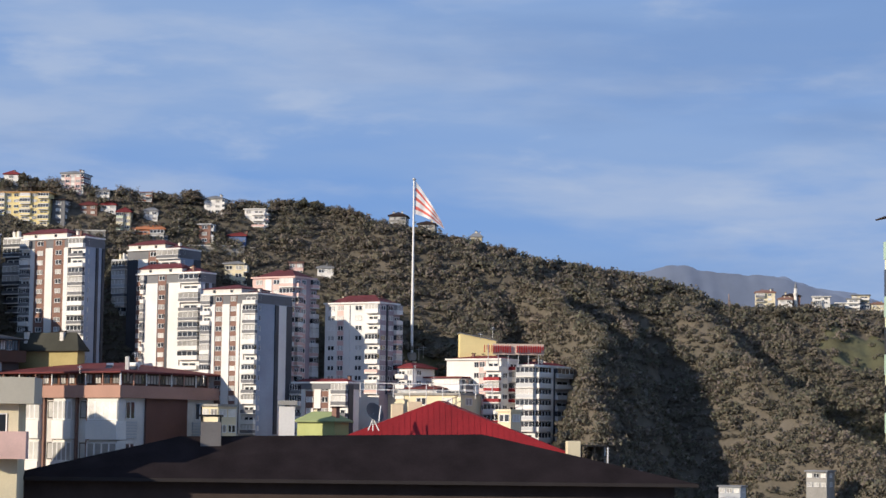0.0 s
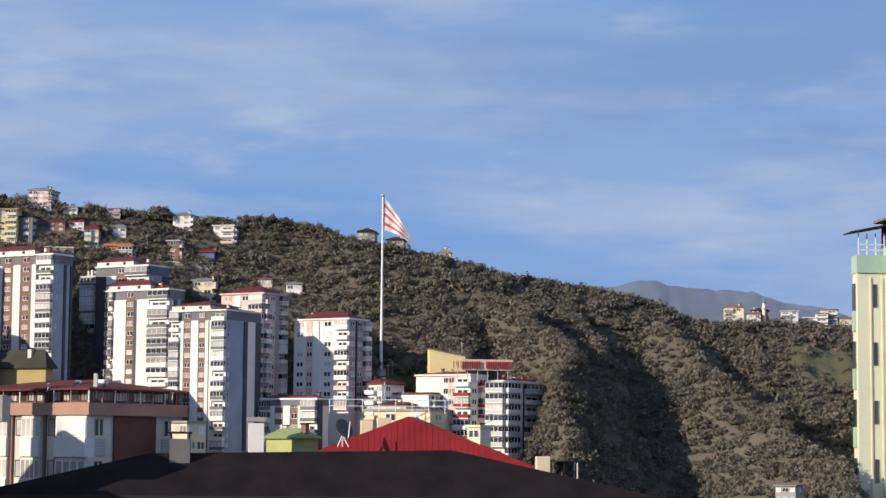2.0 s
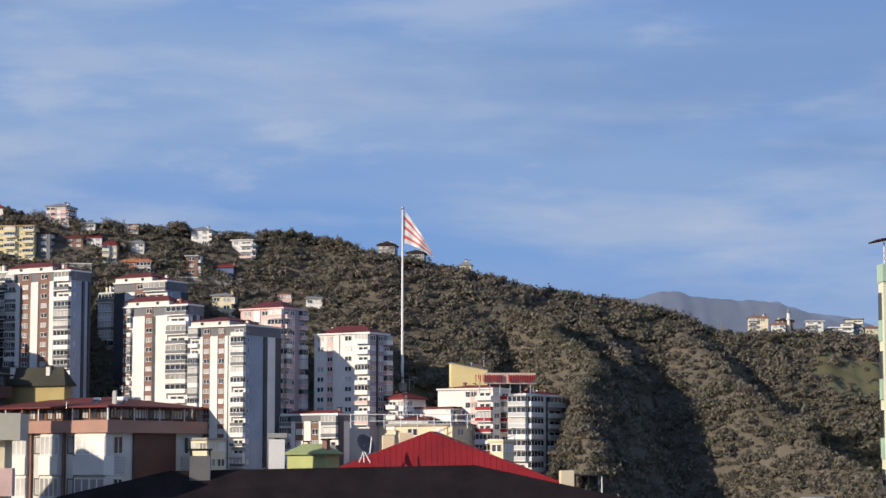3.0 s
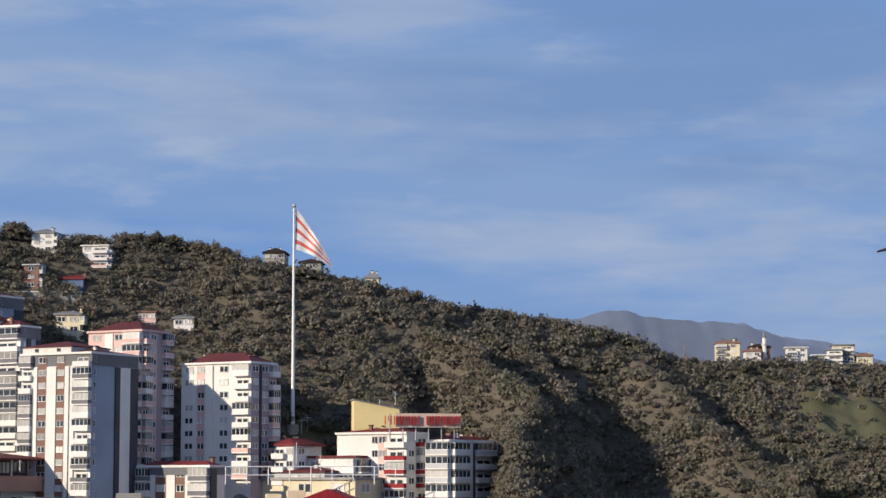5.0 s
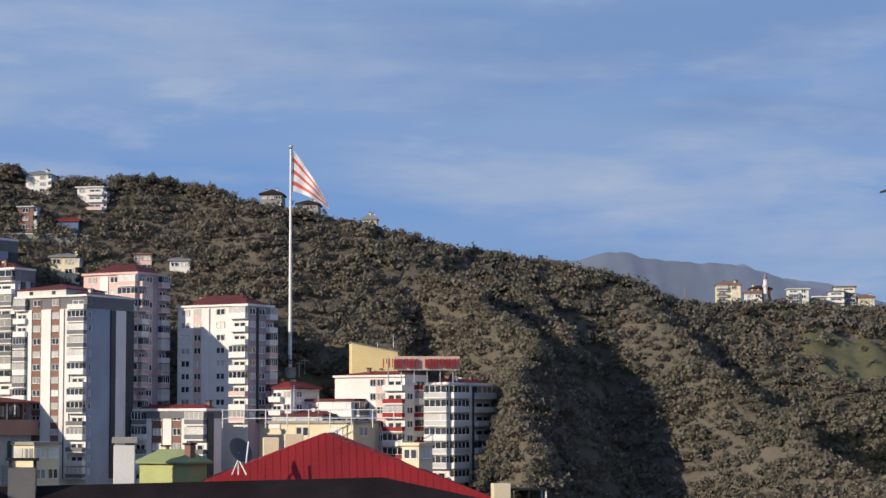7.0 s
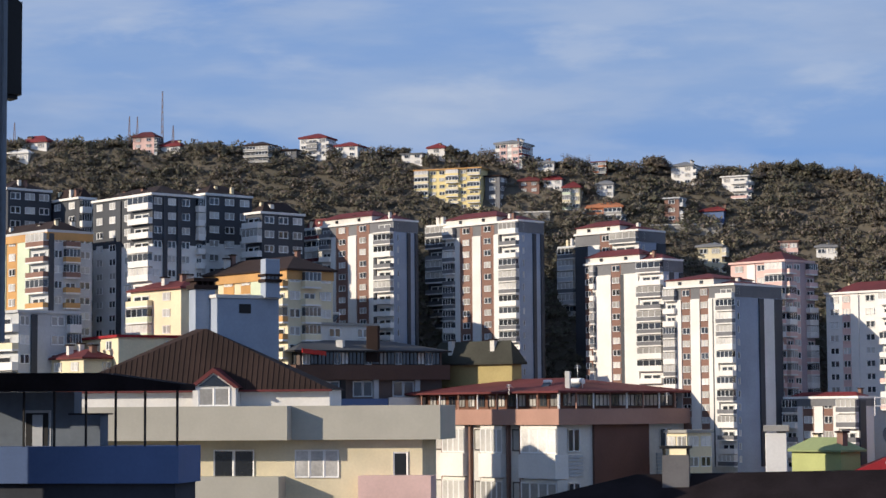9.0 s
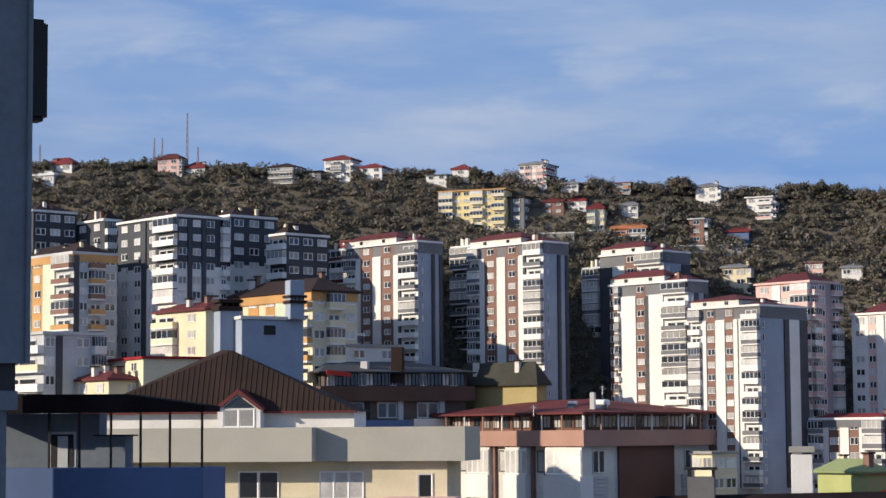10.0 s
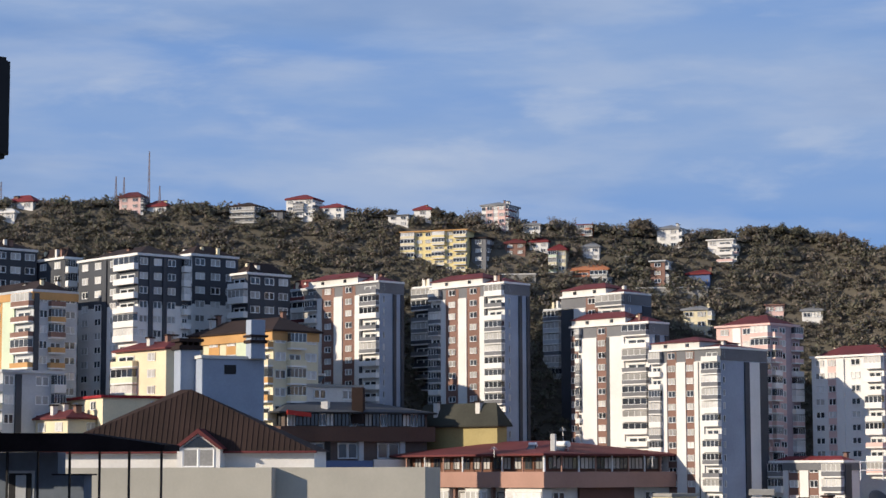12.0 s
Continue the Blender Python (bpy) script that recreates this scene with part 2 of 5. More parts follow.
def hip_roof(x0, x1, y0, y1, z, h, over, eave=0.15):
    """A hipped roof with an overhang and a thin eave."""
    bm = bmesh.new()
    x0, x1, y0, y1 = x0 - over, x1 + over, y0 - over, y1 + over
    box(bm, x0, x1, y0, y1, z, z + eave)
    w, d = x1 - x0, y1 - y0
    i = min(w, d) * 0.48
    if w >= d:
        r = ((x0 + i, (y0 + y1) / 2), (x1 - i, (y0 + y1) / 2))
    else:
        r = (((x0 + x1) / 2, y0 + i), ((x0 + x1) / 2, y1 - i))
    zb = z + eave
    v = [bm.verts.new(p) for p in ((x0, y0, zb), (x1, y0, zb), (x1, y1, zb), (x0, y1, zb), (*r[0], zb + h), (*r[1], zb + h))]
    faces = ((0, 1, 5, 4), (1, 2, 5), (2, 3, 4, 5), (3, 0, 4)) if w >= d else ((0, 1, 4), (1, 2, 5, 4), (2, 3, 5), (3, 0, 4, 5))
    for f in faces:
        bm.faces.new([v[k] for k in f])
    bmesh.ops.recalc_face_normals(bm, faces=bm.faces)
    return bm


def chimney(parent, x, y, z, w, h, m=OFFWHITE):
    bm = bmesh.new()
    box(bm, x - w / 2, x + w / 2, y - w / 2, y + w / 2, z, z + h)
    c = part("chimney", bm, m, parent)
    bm = bmesh.new()
    box(bm, x - w * 0.7, x + w * 0.7, y - w * 0.7, y + w * 0.7, z + h, z + h + w * 0.25)
    part("chimney_cap", bm, BROWNROOF, c)


def building(name, label, category, x, y, z1, wf, ws, turn, floors, h, front, side, wall=WHITE, roof="flat", roof_m=MAROON, group="", pil=WHITE, panel=BRICK, rail=(WHITE, MIDGREY), band=None, base=None, seed=1, rise=None, cap=None, upper=None, attic=False, flank=None):
    """A block of flats or a house: its near corner at x, y, its front to the left of that corner and its flank going back from it."""
    rng = random.Random(seed)
    lows = []
    c, s = math.cos(radians(turn)), math.sin(radians(turn))
    for a, b in ((0, 0), (-wf, 0), (0, ws), (-wf, ws)):
        lows.append(float(lie(x + a * c + b * s, y - a * s + b * c)))
    z0 = min(lows) - 0.4 if base is None else base
    FOOT.append((x - wf * c, y + wf * s, c, s, wf, ws, z1))
    ob = thing(name, x - wf * c, y + wf * s, z0, -turn, label, category, group)
    top = z1 - z0
    if upper:
        bm = bmesh.new()
        box(bm, -0.015, wf + 0.015, -0.015, ws + 0.015, top - upper[1] * h, top - 0.02)
        part("upper_cladding", bm, upper[0], ob)
    bm = bmesh.new()
    box(bm, 0, wf, 0, ws, 0, top)
    part("body", bm, wall, ob)
    cut = 0.95 * h if attic else 0.12
    facade(ob, 0, wf, ws, top, floors, h, front, pil, panel, rail, rng, cut=cut)
    facade(ob, 1, wf, ws, top, floors, h, side, pil, panel, rail, rng, cut=cut)
    # thin sheet over the flank alone, its darker colour deepening the shade there
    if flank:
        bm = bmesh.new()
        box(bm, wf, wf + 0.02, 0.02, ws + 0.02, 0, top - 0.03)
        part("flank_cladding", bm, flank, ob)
    if attic:
        # clad top storey, and above it a low white attic set to the left under the roof
        bm = bmesh.new()
        box(bm, -0.06, wf + 0.06, -0.035, ws + 0.06, top - 0.9 * h, top + 0.02)
        part("cornice", bm, band, ob)
        bm = bmesh.new()
        box(bm, 0.02, wf * attic, 0.05, ws * 0.85, top + 0.16 * h, top + 0.62 * h)
        a = part("attic_wall", bm, OFFWHITE, ob)
        for k in range(2):
            piece("window", window_mesh(0.3 * h, 0.26 * h, DARKFRAME, GLASS, 1), a, pose(wf * attic * (0.3 + 0.45 * k), 0.046, top + 0.26 * h))
        part("roof", hip_roof(0, wf * attic, 0.05, ws * 0.85, top + 0.62 * h, 0.55 * h, 0.12, 0.06), roof_m, ob)
    elif band:
        bm = bmesh.new()
        box(bm, -0.08, wf + 0.08, -0.18, ws + 0.06, top - 0.5 * h, top)
        part("cornice", bm, band, ob)
    if roof == "flat":
        bm = bmesh.new()
        for a in ((-0.1, wf + 0.1, -0.2, 0.1), (-0.1, wf + 0.1, ws - 0.1, ws + 0.1), (-0.1, 0.1, 0.1, ws - 0.1), (wf - 0.1, wf + 0.1, 0.1, ws - 0.1)):
            box(bm, *a, top, top + 0.16 * h)
        part("parapet", bm, cap or wall, ob)
        part("roof", hip_roof(0.15, wf - 0.15, 0.15, ws - 0.15, top + 0.04, rise or 0.8 * h, 0.0), roof_m, ob)
    elif roof == "hip":
        part("roof", hip_roof(0, wf, 0, ws, top, rise or 0.8 * h, 0.22 * h), roof_m, ob)
    elif roof == "slab":
        bm = bmesh.new()
        box(bm, -0.15, wf + 0.15, -0.2, ws + 0.15, top, top + 0.15 * h)
        part("roof", bm, roof_m, ob)
    tall = floors >= 8
    for k in range(rng.randint(4, 6) if tall else rng.randint(1, 3) if roof in ("flat", "hip") else 0):
        cw = (0.24 if tall else 0.28) * h * rng.uniform(0.8, 1.3)
        chimney(ob, wf * rng.uniform(0.08, 0.92), ws * rng.uniform(0.15, 0.75), top, cw, (rise or 0.5 * h) * rng.uniform(0.75, 1.1) + 0.35 * h, rng.choice((OFFWHITE, CREAM, BRICK)))
    return ob


# ---- the lie of the land ----
CREST_X = [-97.1, -84.0, -75.4, -66.4, -54.7, -46.0, -37.6, -32.0, -26.6, -18.5, -10.5, -3.8, 2.2, 7.5, 13.4, 20.8, 27.5, 34.2, 40.9, 46.3, 50.0, 54.4, 61.3, 68.1, 73.6, 88.8]
CREST_Z = [47.9, 47.4, 47.1, 46.9, 46.0, 45.3, 45.0, 44.5, 44.1, 43.3, 42.4, 42.1, 42.0, 40.6, 39.3, 37.9, 36.1, 35.2, 34.0, 32.7, 30.9, 30.6, 31.0, 30.6, 30.2, 28.7]


# spurs of the hill: places and heights along the top, and how steeply their left and right sides fall
SPURS = (
    (((18, 243, 38.0), (25, 237, 34.0), (31, 230, 30.0), (32, 226, 28.0), (31, 219, 23.5), (30.3, 214, 18.0), (29.5, 209, 12.0), (29, 204, 7.0)), 3.2, 1.6),
    (((30.5, 243, 35.6), (34.5, 238, 32.2), (37, 233, 27.0), (39, 228, 20.0), (41, 222, 12.0), (42, 214, 0.0)), 0.6, 1.5),
    (((43, 243, 33.2), (45.9, 239, 31.7), (47.9, 233, 27.0), (53.7, 223, 21.0), (57.9, 212, 15.0), (61, 200, 8.0)), 1.0, 1.5),
)


def soft_max(a, b, r=0.8):
    h = np.clip(0.5 + 0.5 * (a - b) / r, 0, 1)
    return b + (a - b) * h + r * h * (1 - h)


def spur(x, y, line, left, right_fall):
    """Height of a spur: its top line, less the fall to either side; the line winds a little."""
    pts = np.array(line, float)[::-1]
    w = 0.7 * np.sin(y * 0.55 + pts[0, 0]) + 0.4 * np.sin(y * 1.3)
    d = x - np.interp(y, pts[:, 1], pts[:, 0]) - w
    return np.interp(y, pts[:, 1], pts[:, 2]) - np.where(d < 0, -d * left, d * right_fall)


def lie(x, y):
    """Height of the ground at x, y (arrays or numbers)."""
    x, y = np.asarray(x, float), np.asarray(y, float)
    right = np.clip((x - 2.0) / 10.0, 0, 1)
    right = right * right * (3 - 2 * right)
    far = np.clip((x - 26.0) / 9.0, 0, 1)
    far = far * far * (3 - 2 * far)
    zc = np.interp(x, CREST_X, CREST_Z)
    yf, yc = 227 - 5 * right - 13 * far, 246 - 3 * right
    zf = 7 - right * 2 - far * (3.5 + 0.50 * np.clip(x - 26, 0, 40))
    t = np.clip((y - yf) / (yc - yf), 0, 1)
    z = zf + (zc - zf) * t ** (0.95 - 0.1 * right)
    z = z + 0.30 * np.sin(x * 0.9 + 2.0) * np.sin(y * 0.8) * np.clip(t * 3, 0, 1)
    # the wooded hill beyond the pole: a falling crest with spurs that come down towards the right
    wild = np.clip((x - 15.0) / 7.0, 0, 1)
    wild = wild * wild * (3 - 2 * wild)
    fall = 1.02 - 0.22 * np.clip((x - 46.0) / 8.0, 0, 1) + 0.75 * np.clip((x - 22.0) / 6.0, 0, 1) * np.clip((47.0 - x) / 6.0, 0, 1) * np.clip((yc - y) / 8.0, 0, 1)
    hill = np.maximum(zc - fall * np.maximum(yc - y, 0), 1.5)
    for line, left, right_fall in SPURS:
        hill = soft_max(hill, spur(x, y, line, left, right_fall))
    hill = hill + np.clip((yc - y) / 3.0, 0, 1) * (0.45 * np.sin(x * 0.83 + 0.5 * y) * np.sin(0.61 * y - 0.3 * x) + 0.30 * np.sin(x * 1.7 + y * 1.1) * np.sin(y * 1.3 - 0.6 * x))
    z = np.where(y <= yc, z * (1 - wild) + hill * wild, z)
    # front: falls gently to the town; back: falls behind the crest
    front = np.clip((yf - y) / 45.0, 0, 1)
    z = np.where(y < yf, z - zf * (1 - (1 - front) ** 1.5) * (1 - wild), z)
    z = np.where(y < 196, z * np.clip((y - 150) / 46.0, 0, 1) ** 0.7, z)
    back = np.clip((y - yc) / 60.0, 0, 1)
    z = np.where(y > yc, zc - (zc - 0.0) * (back * back * (3 - 2 * back)), z)
    side = np.clip((np.abs(x) - 260) / 300.0, 0, 1)
    return z * (1 - side)



def ground_material():
    m = mat("hillside_earth_and_grass", (0.125, 0.108, 0.088), 0.95, 0.3, size=2.0, bump=0.6, second=(0.080, 0.074, 0.058))
    return m


def build_ground():
    xs = np.concatenate([np.linspace(-4200, -230, 14), np.linspace(-215, -75, 24), np.arange(-72, 112, 0.8), np.linspace(115, 230, 20), np.linspace(250, 4200, 14)])
    ys = np.concatenate([np.linspace(-3000, -60, 8), np.linspace(-40, 190, 34), np.arange(192, 262, 0.8), np.linspace(264, 320, 20), np.linspace(340, 4300, 12)])
    gx, gy = np.meshgrid(xs, ys)
    co = np.stack([gx, gy, lie(gx, gy)], -1).reshape(-1, 3)
    nx = len(xs)
    i = (np.arange(len(ys) - 1)[:, None] * nx + np.arange(nx - 1)).ravel()
    me = bpy.data.meshes.new("ground")
    me.from_pydata(co.tolist(), [], np.stack([i, i + 1, i + 1 + nx, i + nx], 1).tolist())
    me.polygons.foreach_set("use_smooth", [True] * len(me.polygons))
    me.materials.append(ground_material())
    tagged(new("ground", me), "earth and dry grass of a steep scrubby hillside", "ground", kind="structure")


build_ground()


def build_mountains():
    """Far ridges behind the saddle; the blue of distance haze is in their tints."""
    for k, (y, tint, pts) in enumerate((
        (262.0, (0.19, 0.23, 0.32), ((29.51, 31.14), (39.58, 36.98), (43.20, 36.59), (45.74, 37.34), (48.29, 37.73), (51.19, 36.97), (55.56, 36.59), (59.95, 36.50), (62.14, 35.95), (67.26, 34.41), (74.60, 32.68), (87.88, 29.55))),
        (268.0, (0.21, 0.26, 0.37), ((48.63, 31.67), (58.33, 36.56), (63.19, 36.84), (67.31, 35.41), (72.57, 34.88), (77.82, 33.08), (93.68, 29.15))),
    )):
        xs = np.linspace(pts[0][0], pts[-1][0], 90)
        zs = np.interp(xs, [p[0] for p in pts], [p[1] for p in pts])
        zs = zs + np.array([0.22 * noise.noise((x * 0.8, 3.0, k)) + 0.10 * noise.noise((x * 2.6, 1.0, k)) for x in xs])
        bm = bmesh.new()
        rows = []
        for j in range(9):
            f = j / 8
            row = []
            for i, (x, z) in enumerate(zip(xs, zs)):
                r = noise.noise((x * 0.5, j * 0.7, k * 9.0)) * (0.9 * f + 0.12) + 0.5 * math.sin(x * 0.45 + j * 0.3) * f
                row.append(bm.verts.new((x + 0.6 * f * j * 0.2, y - 7 * f + r, z * (1 - f) + (z - 14) * f + r * 0.4)))
            rows.append(row)
        for j in range(8):
            for i in range(len(xs) - 1):
                bm.faces.new((rows[j][i], rows[j][i + 1], rows[j + 1][i + 1], rows[j + 1][i])).smooth = True
        bmesh.ops.recalc_face_normals(bm, faces=bm.faces)
        tagged(new("mountain", mesh_of("mountain", bm, mat("haze_blue_mountain_%s" % "ab"[k], tint, 1.0, 0.15, size=8.0, spec=0.0))), "distant wooded mountain ridge with haze blue in its colour", "mountain", kind="structure")


build_mountains()

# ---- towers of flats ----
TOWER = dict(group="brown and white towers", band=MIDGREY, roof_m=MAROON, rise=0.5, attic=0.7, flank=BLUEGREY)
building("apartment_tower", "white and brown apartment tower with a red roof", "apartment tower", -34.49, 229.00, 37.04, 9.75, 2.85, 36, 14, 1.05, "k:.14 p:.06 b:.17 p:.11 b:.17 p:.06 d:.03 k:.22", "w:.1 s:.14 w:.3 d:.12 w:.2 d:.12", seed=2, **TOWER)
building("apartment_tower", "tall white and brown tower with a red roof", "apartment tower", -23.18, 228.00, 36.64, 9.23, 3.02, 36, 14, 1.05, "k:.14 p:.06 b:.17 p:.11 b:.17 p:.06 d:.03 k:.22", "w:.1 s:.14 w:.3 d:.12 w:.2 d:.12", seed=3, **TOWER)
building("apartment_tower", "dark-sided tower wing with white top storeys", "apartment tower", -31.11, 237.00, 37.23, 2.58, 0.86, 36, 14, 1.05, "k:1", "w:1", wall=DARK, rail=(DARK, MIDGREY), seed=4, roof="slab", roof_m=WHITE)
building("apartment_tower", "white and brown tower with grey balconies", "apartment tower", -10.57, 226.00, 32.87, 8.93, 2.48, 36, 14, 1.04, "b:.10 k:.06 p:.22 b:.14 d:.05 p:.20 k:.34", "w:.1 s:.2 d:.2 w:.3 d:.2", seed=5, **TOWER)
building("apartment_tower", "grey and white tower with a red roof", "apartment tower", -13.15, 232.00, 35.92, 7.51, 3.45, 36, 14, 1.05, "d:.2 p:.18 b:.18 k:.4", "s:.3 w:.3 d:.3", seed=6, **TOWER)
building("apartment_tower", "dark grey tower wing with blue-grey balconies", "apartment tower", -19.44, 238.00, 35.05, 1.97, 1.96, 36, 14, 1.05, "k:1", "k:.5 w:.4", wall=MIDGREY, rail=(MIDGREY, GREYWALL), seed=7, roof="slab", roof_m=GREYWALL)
building("apartment_tower", "white and brown tower with a flank toned blue for shade", "apartment tower", -4.27, 218.50, 30.21, 7.28, 5.97, 36, 14, 1.04, "k:.18 p:.07 b:.14 p:.14 b:.13 p:.06 d:.02 p:.06 k:.24", "s:.12 w:.38 d:.10 p:.22 d:.18", seed=8, **TOWER)
building("apartment_tower", "pink apartment tower with a flank toned lilac for shade", "apartment tower", -0.41, 226.00, 32.57, 5.77, 3.93, 36, 14, 1.06, "n:.3 p:.14 b:.2 k:.3", "k:.25 b:.25 w:.2 k:.3", wall=PINK, pil=WHITE, panel=PINK, rail=(PINK, WHITE), seed=9, roof_m=MAROON, flank=mat("shade_lilac_render", (0.42, 0.34, 0.36), 0.85, 0.12))
building("apartment_block", "pale pink block of flats on the slope", "apartment block", 8.73, 224.00, 29.81, 7.21, 3.80, 36, 9, 1.08, "n:.3 b:.16 p:.14 n:.4 k:.3", "n:.3 d:.06 n:.3 k:.3", wall=WHITE, panel=PINK, rail=(WHITE, PINK), seed=10, roof_m=MAROON, flank=mat("shade_lilac_render", (0.42, 0.34, 0.36), 0.85, 0.12))
DK = dict(wall=WHITE, upper=(DARK, 3.4), pil=MIDGREY, rail=(WHITE, WHITE), roof_m=BROWNROOF, group="anthracite and white towers", cap=WHITE)
building("apartment_tower", "anthracite tower with white frames and lower storeys", "apartment tower", -54.86, 223.60, 39.32, 9.71, 5.25, 38, 10, 1.26, "w:.04 n:.16 w:.06 n:.16 d:.07 w:.04 n:.13 k:.34", "n:.2 d:.08 n:.2 d:.08 n:.2 w:.1 k:.14", seed=11, **DK)
building("apartment_tower", "anthracite tower with a white parapet", "apartment tower", -64.73, 232.00, 40.03, 5.08, 1.72, 38, 10, 1.30, "n:.5 n:.5", "k:.6 n:.4", seed=12, **DK)
building("apartment_tower", "anthracite tower with a white parapet", "apartment tower", -71.32, 231.00, 40.97, 4.82, 4.55, 38, 10, 1.30, "n:.5 n:.5", "n:.3 n:.3 n:.3", seed=13, **DK)
building("apartment_tower", "anthracite tower with white balconies", "apartment tower", -52.87, 233.00, 40.19, 3.87, 5.15, 38, 10, 1.30, "n:.4 k:.6", "n:.3 n:.3 n:.3", seed=14, **DK)
building("apartment_tower", "anthracite tower with white balconies", "apartment tower", -46.75, 230.00, 38.07, 2.42, 4.75, 38, 10, 1.30, "k:1", "n:.3 n:.3 n:.3", seed=15, **DK)
building("apartment_block", "red and white narrow block beside a tower", "apartment block", -42.86, 238.00, 37.31, 3.14, 0.90, 36, 12, 1.05, "k:1", "w:1", wall=GREYWALL, seed=16, rail=(WHITE, MAROON))
building("apartment_block", "orange and pale green block with a brown flank", "apartment block", -63.82, 222.00, 36.13, 11.74, 4.41, 38, 8, 1.35, "b:.25 p:.2 b:.2 p:.2 k:.3", "d:.1 n:.2 k:.3 n:.3", wall=GREYWALL, pil=PALEGREEN, panel=ORANGE, rail=(ORANGE, BRICK), band=ORANGE, roof_m=BROWNROOF, seed=17)
building("apartment_block", "cream block with orange bands and brown roof", "apartment block", -41.70, 220.00, 32.22, 12.34, 4.82, 38, 5, 1.5, "w:.3 b:.15 w:.1 b:.15 p:.2 k:.3", "n:.25 k:.3 n:.3", wall=CREAM, pil=PALEGREEN, panel=ORANGE, rail=(ORANGE, CREAM), band=ORANGE, roof="hip", roof_m=BROWNROOF, seed=18, rise=1.3)
building("apartment_block", "pale green-cream block with a maroon roof", "apartment block", -50.46, 218.00, 30.71, 7.69, 3.03, 38, 5, 1.4, "k:.4 n:.5", "n:.5", wall=CREAM, rail=(PALEGREEN, CREAM), roof="hip", roof_m=MAROON, seed=19, rise=0.7)
building("apartment_block", "grey-white block with curved pale balconies", "apartment block", -63.27, 214.00, 28.70, 8.17, 5.73, 38, 4, 1.6, "k:1", "n:.2 d:.1 w:.2 n:.3 k:.2", wall=GREYWALL, rail=(CREAM, WHITE), roof="slab", roof_m=GREYWALL, seed=20)

# ---- blocks below the pole ----
building("apartment_block", "low white and brown block with a red roof", "apartment block", 5.30, 219.00, 21.06, 7.21, 2.04, 36, 5, 1.2, "k:.18 p:.07 b:.16 p:.12 b:.14 p:.07 k:.26", "d:.4 w:.6", roof_m=DULLRED, rise=0.35, seed=21, band=MIDGREY)
building("apartment_block", "small white house with red trim", "house", 12.31, 224.00, 22.89, 1.97, 4.38, 36, 3, 1.1, "k:.6 n:.4", "n:.5 w:.4", roof="hip", roof_m=DULLRED, seed=22, rise=0.5)
building("apartment_block", "white block with a grey flank", "apartment block", 17.51, 223.00, 21.87, 6.82, 6.50, 36, 3, 1.3, "n:.3 n:.3 w:.2 k:.3", "k:.5 d:.4", roof="slab", roof_m=MAROON, seed=23)
building("apartment_block", "white tower with red balcony edges", "apartment block", 21.64, 222.00, 23.85, 6.83, 3.62, 36, 7, 1.15, "w:.5 n:.1 b:.12 k:.28", "n:.3 k:.4", panel=PINK, rail=(WHITE, REDROOF), roof_m=DULLRED, rise=0.35, seed=24)
building("apartment_tower", "white tower with blue glass balconies and a red roof", "apartment tower", 25.07, 220.00, 23.18, 2.13, 7.60, 36, 10, 1.15, "k:1", "k:.35 d:.05 p:.08 d:.05 k:.45", rail=(WHITE, GREYWALL), roof_m=DULLRED, rise=0.35, seed=25, cap=WHITE)
def build_stair_head():
    """A plain rendered wall block whose top falls to one side."""
    ob = thing("stair_head", 19.4, 226.0, 21.5, 0, "plain yellow rendered stair head with a slanted top", "stair head")
    bm = bmesh.new()
    prism(bm, [(17.55, 21.5), (21.45, 21.5), (21.45, 26.05), (17.55, 26.80)], 226.0, 229.0)
    part("body", bm, YELLOW, ob, world=ob)
    bm = bmesh.new()
    prism(bm, [(17.45, 26.82), (21.6, 26.02), (21.6, 26.12), (17.45, 26.92)], 225.9, 229.1)
    part("roof", bm, GREYROOF, ob, world=ob)


build_stair_head()
building("apartment_block", "cream penthouse block with glazed terraces", "apartment block", 17.19, 220.00, 20.01, 13.12, 6.56, 36, 2, 1.6, "n:.2 w:.2 n:.2 n:.2", "n:.3 n:.3", wall=CREAM, roof="slab", roof_m=CONCRETE, seed=27)
building("house", "brown-roofed glazed penthouse on a block", "house", 14.79, 222.00, 20.64, 5.85, 4.90, 36, 1, 1.0, "n:.3 n:.3 n:.3", "n:.5", wall=GREYWALL, roof="hip", roof_m=MAROON, seed=28, rise=0.4)

# ---- houses on the hill ----
building("house", "small white house with a red roof on the ridge", "house", -73.40, 245.80, 47.34, 2.78, 1.67, 10, 2, 0.8, "n:.5 n:.5", "n:1", roof="hip", roof_m=DULLRED, seed=30)
building("house", "white gabled house on the ridge", "house", -75.01, 245.00, 46.15, 2.32, 3.01, 10, 1, 0.8, "n:.5 n:.5", "n:1", roof="hip", roof_m=WHITE, seed=31)
building("house", "pink house beside the masts", "house", -62.09, 245.50, 47.46, 2.36, 1.42, 10, 3, 0.6, "n:.5 n:.5", "k:1", wall=PINK, roof="hip", roof_m=MAROON, seed=32)
building("house", "low house with a bright red roof", "house", -59.51, 245.70, 46.49, 2.09, 1.32, 10, 1, 0.7, "n:.5 n:.5", "n:1", roof="hip", roof_m=DULLRED, seed=33)
building("house", "unfinished concrete house with a dark roof", "house", -50.30, 245.30, 46.23, 2.70, 2.61, 10, 3, 0.55, "k:.5 k:.5", "k:1", wall=CONCRETE, rail=(CONCRETE, CONCRETE), pil=CONCRETE, roof="hip", roof_m=BROWNROOF, seed=34)
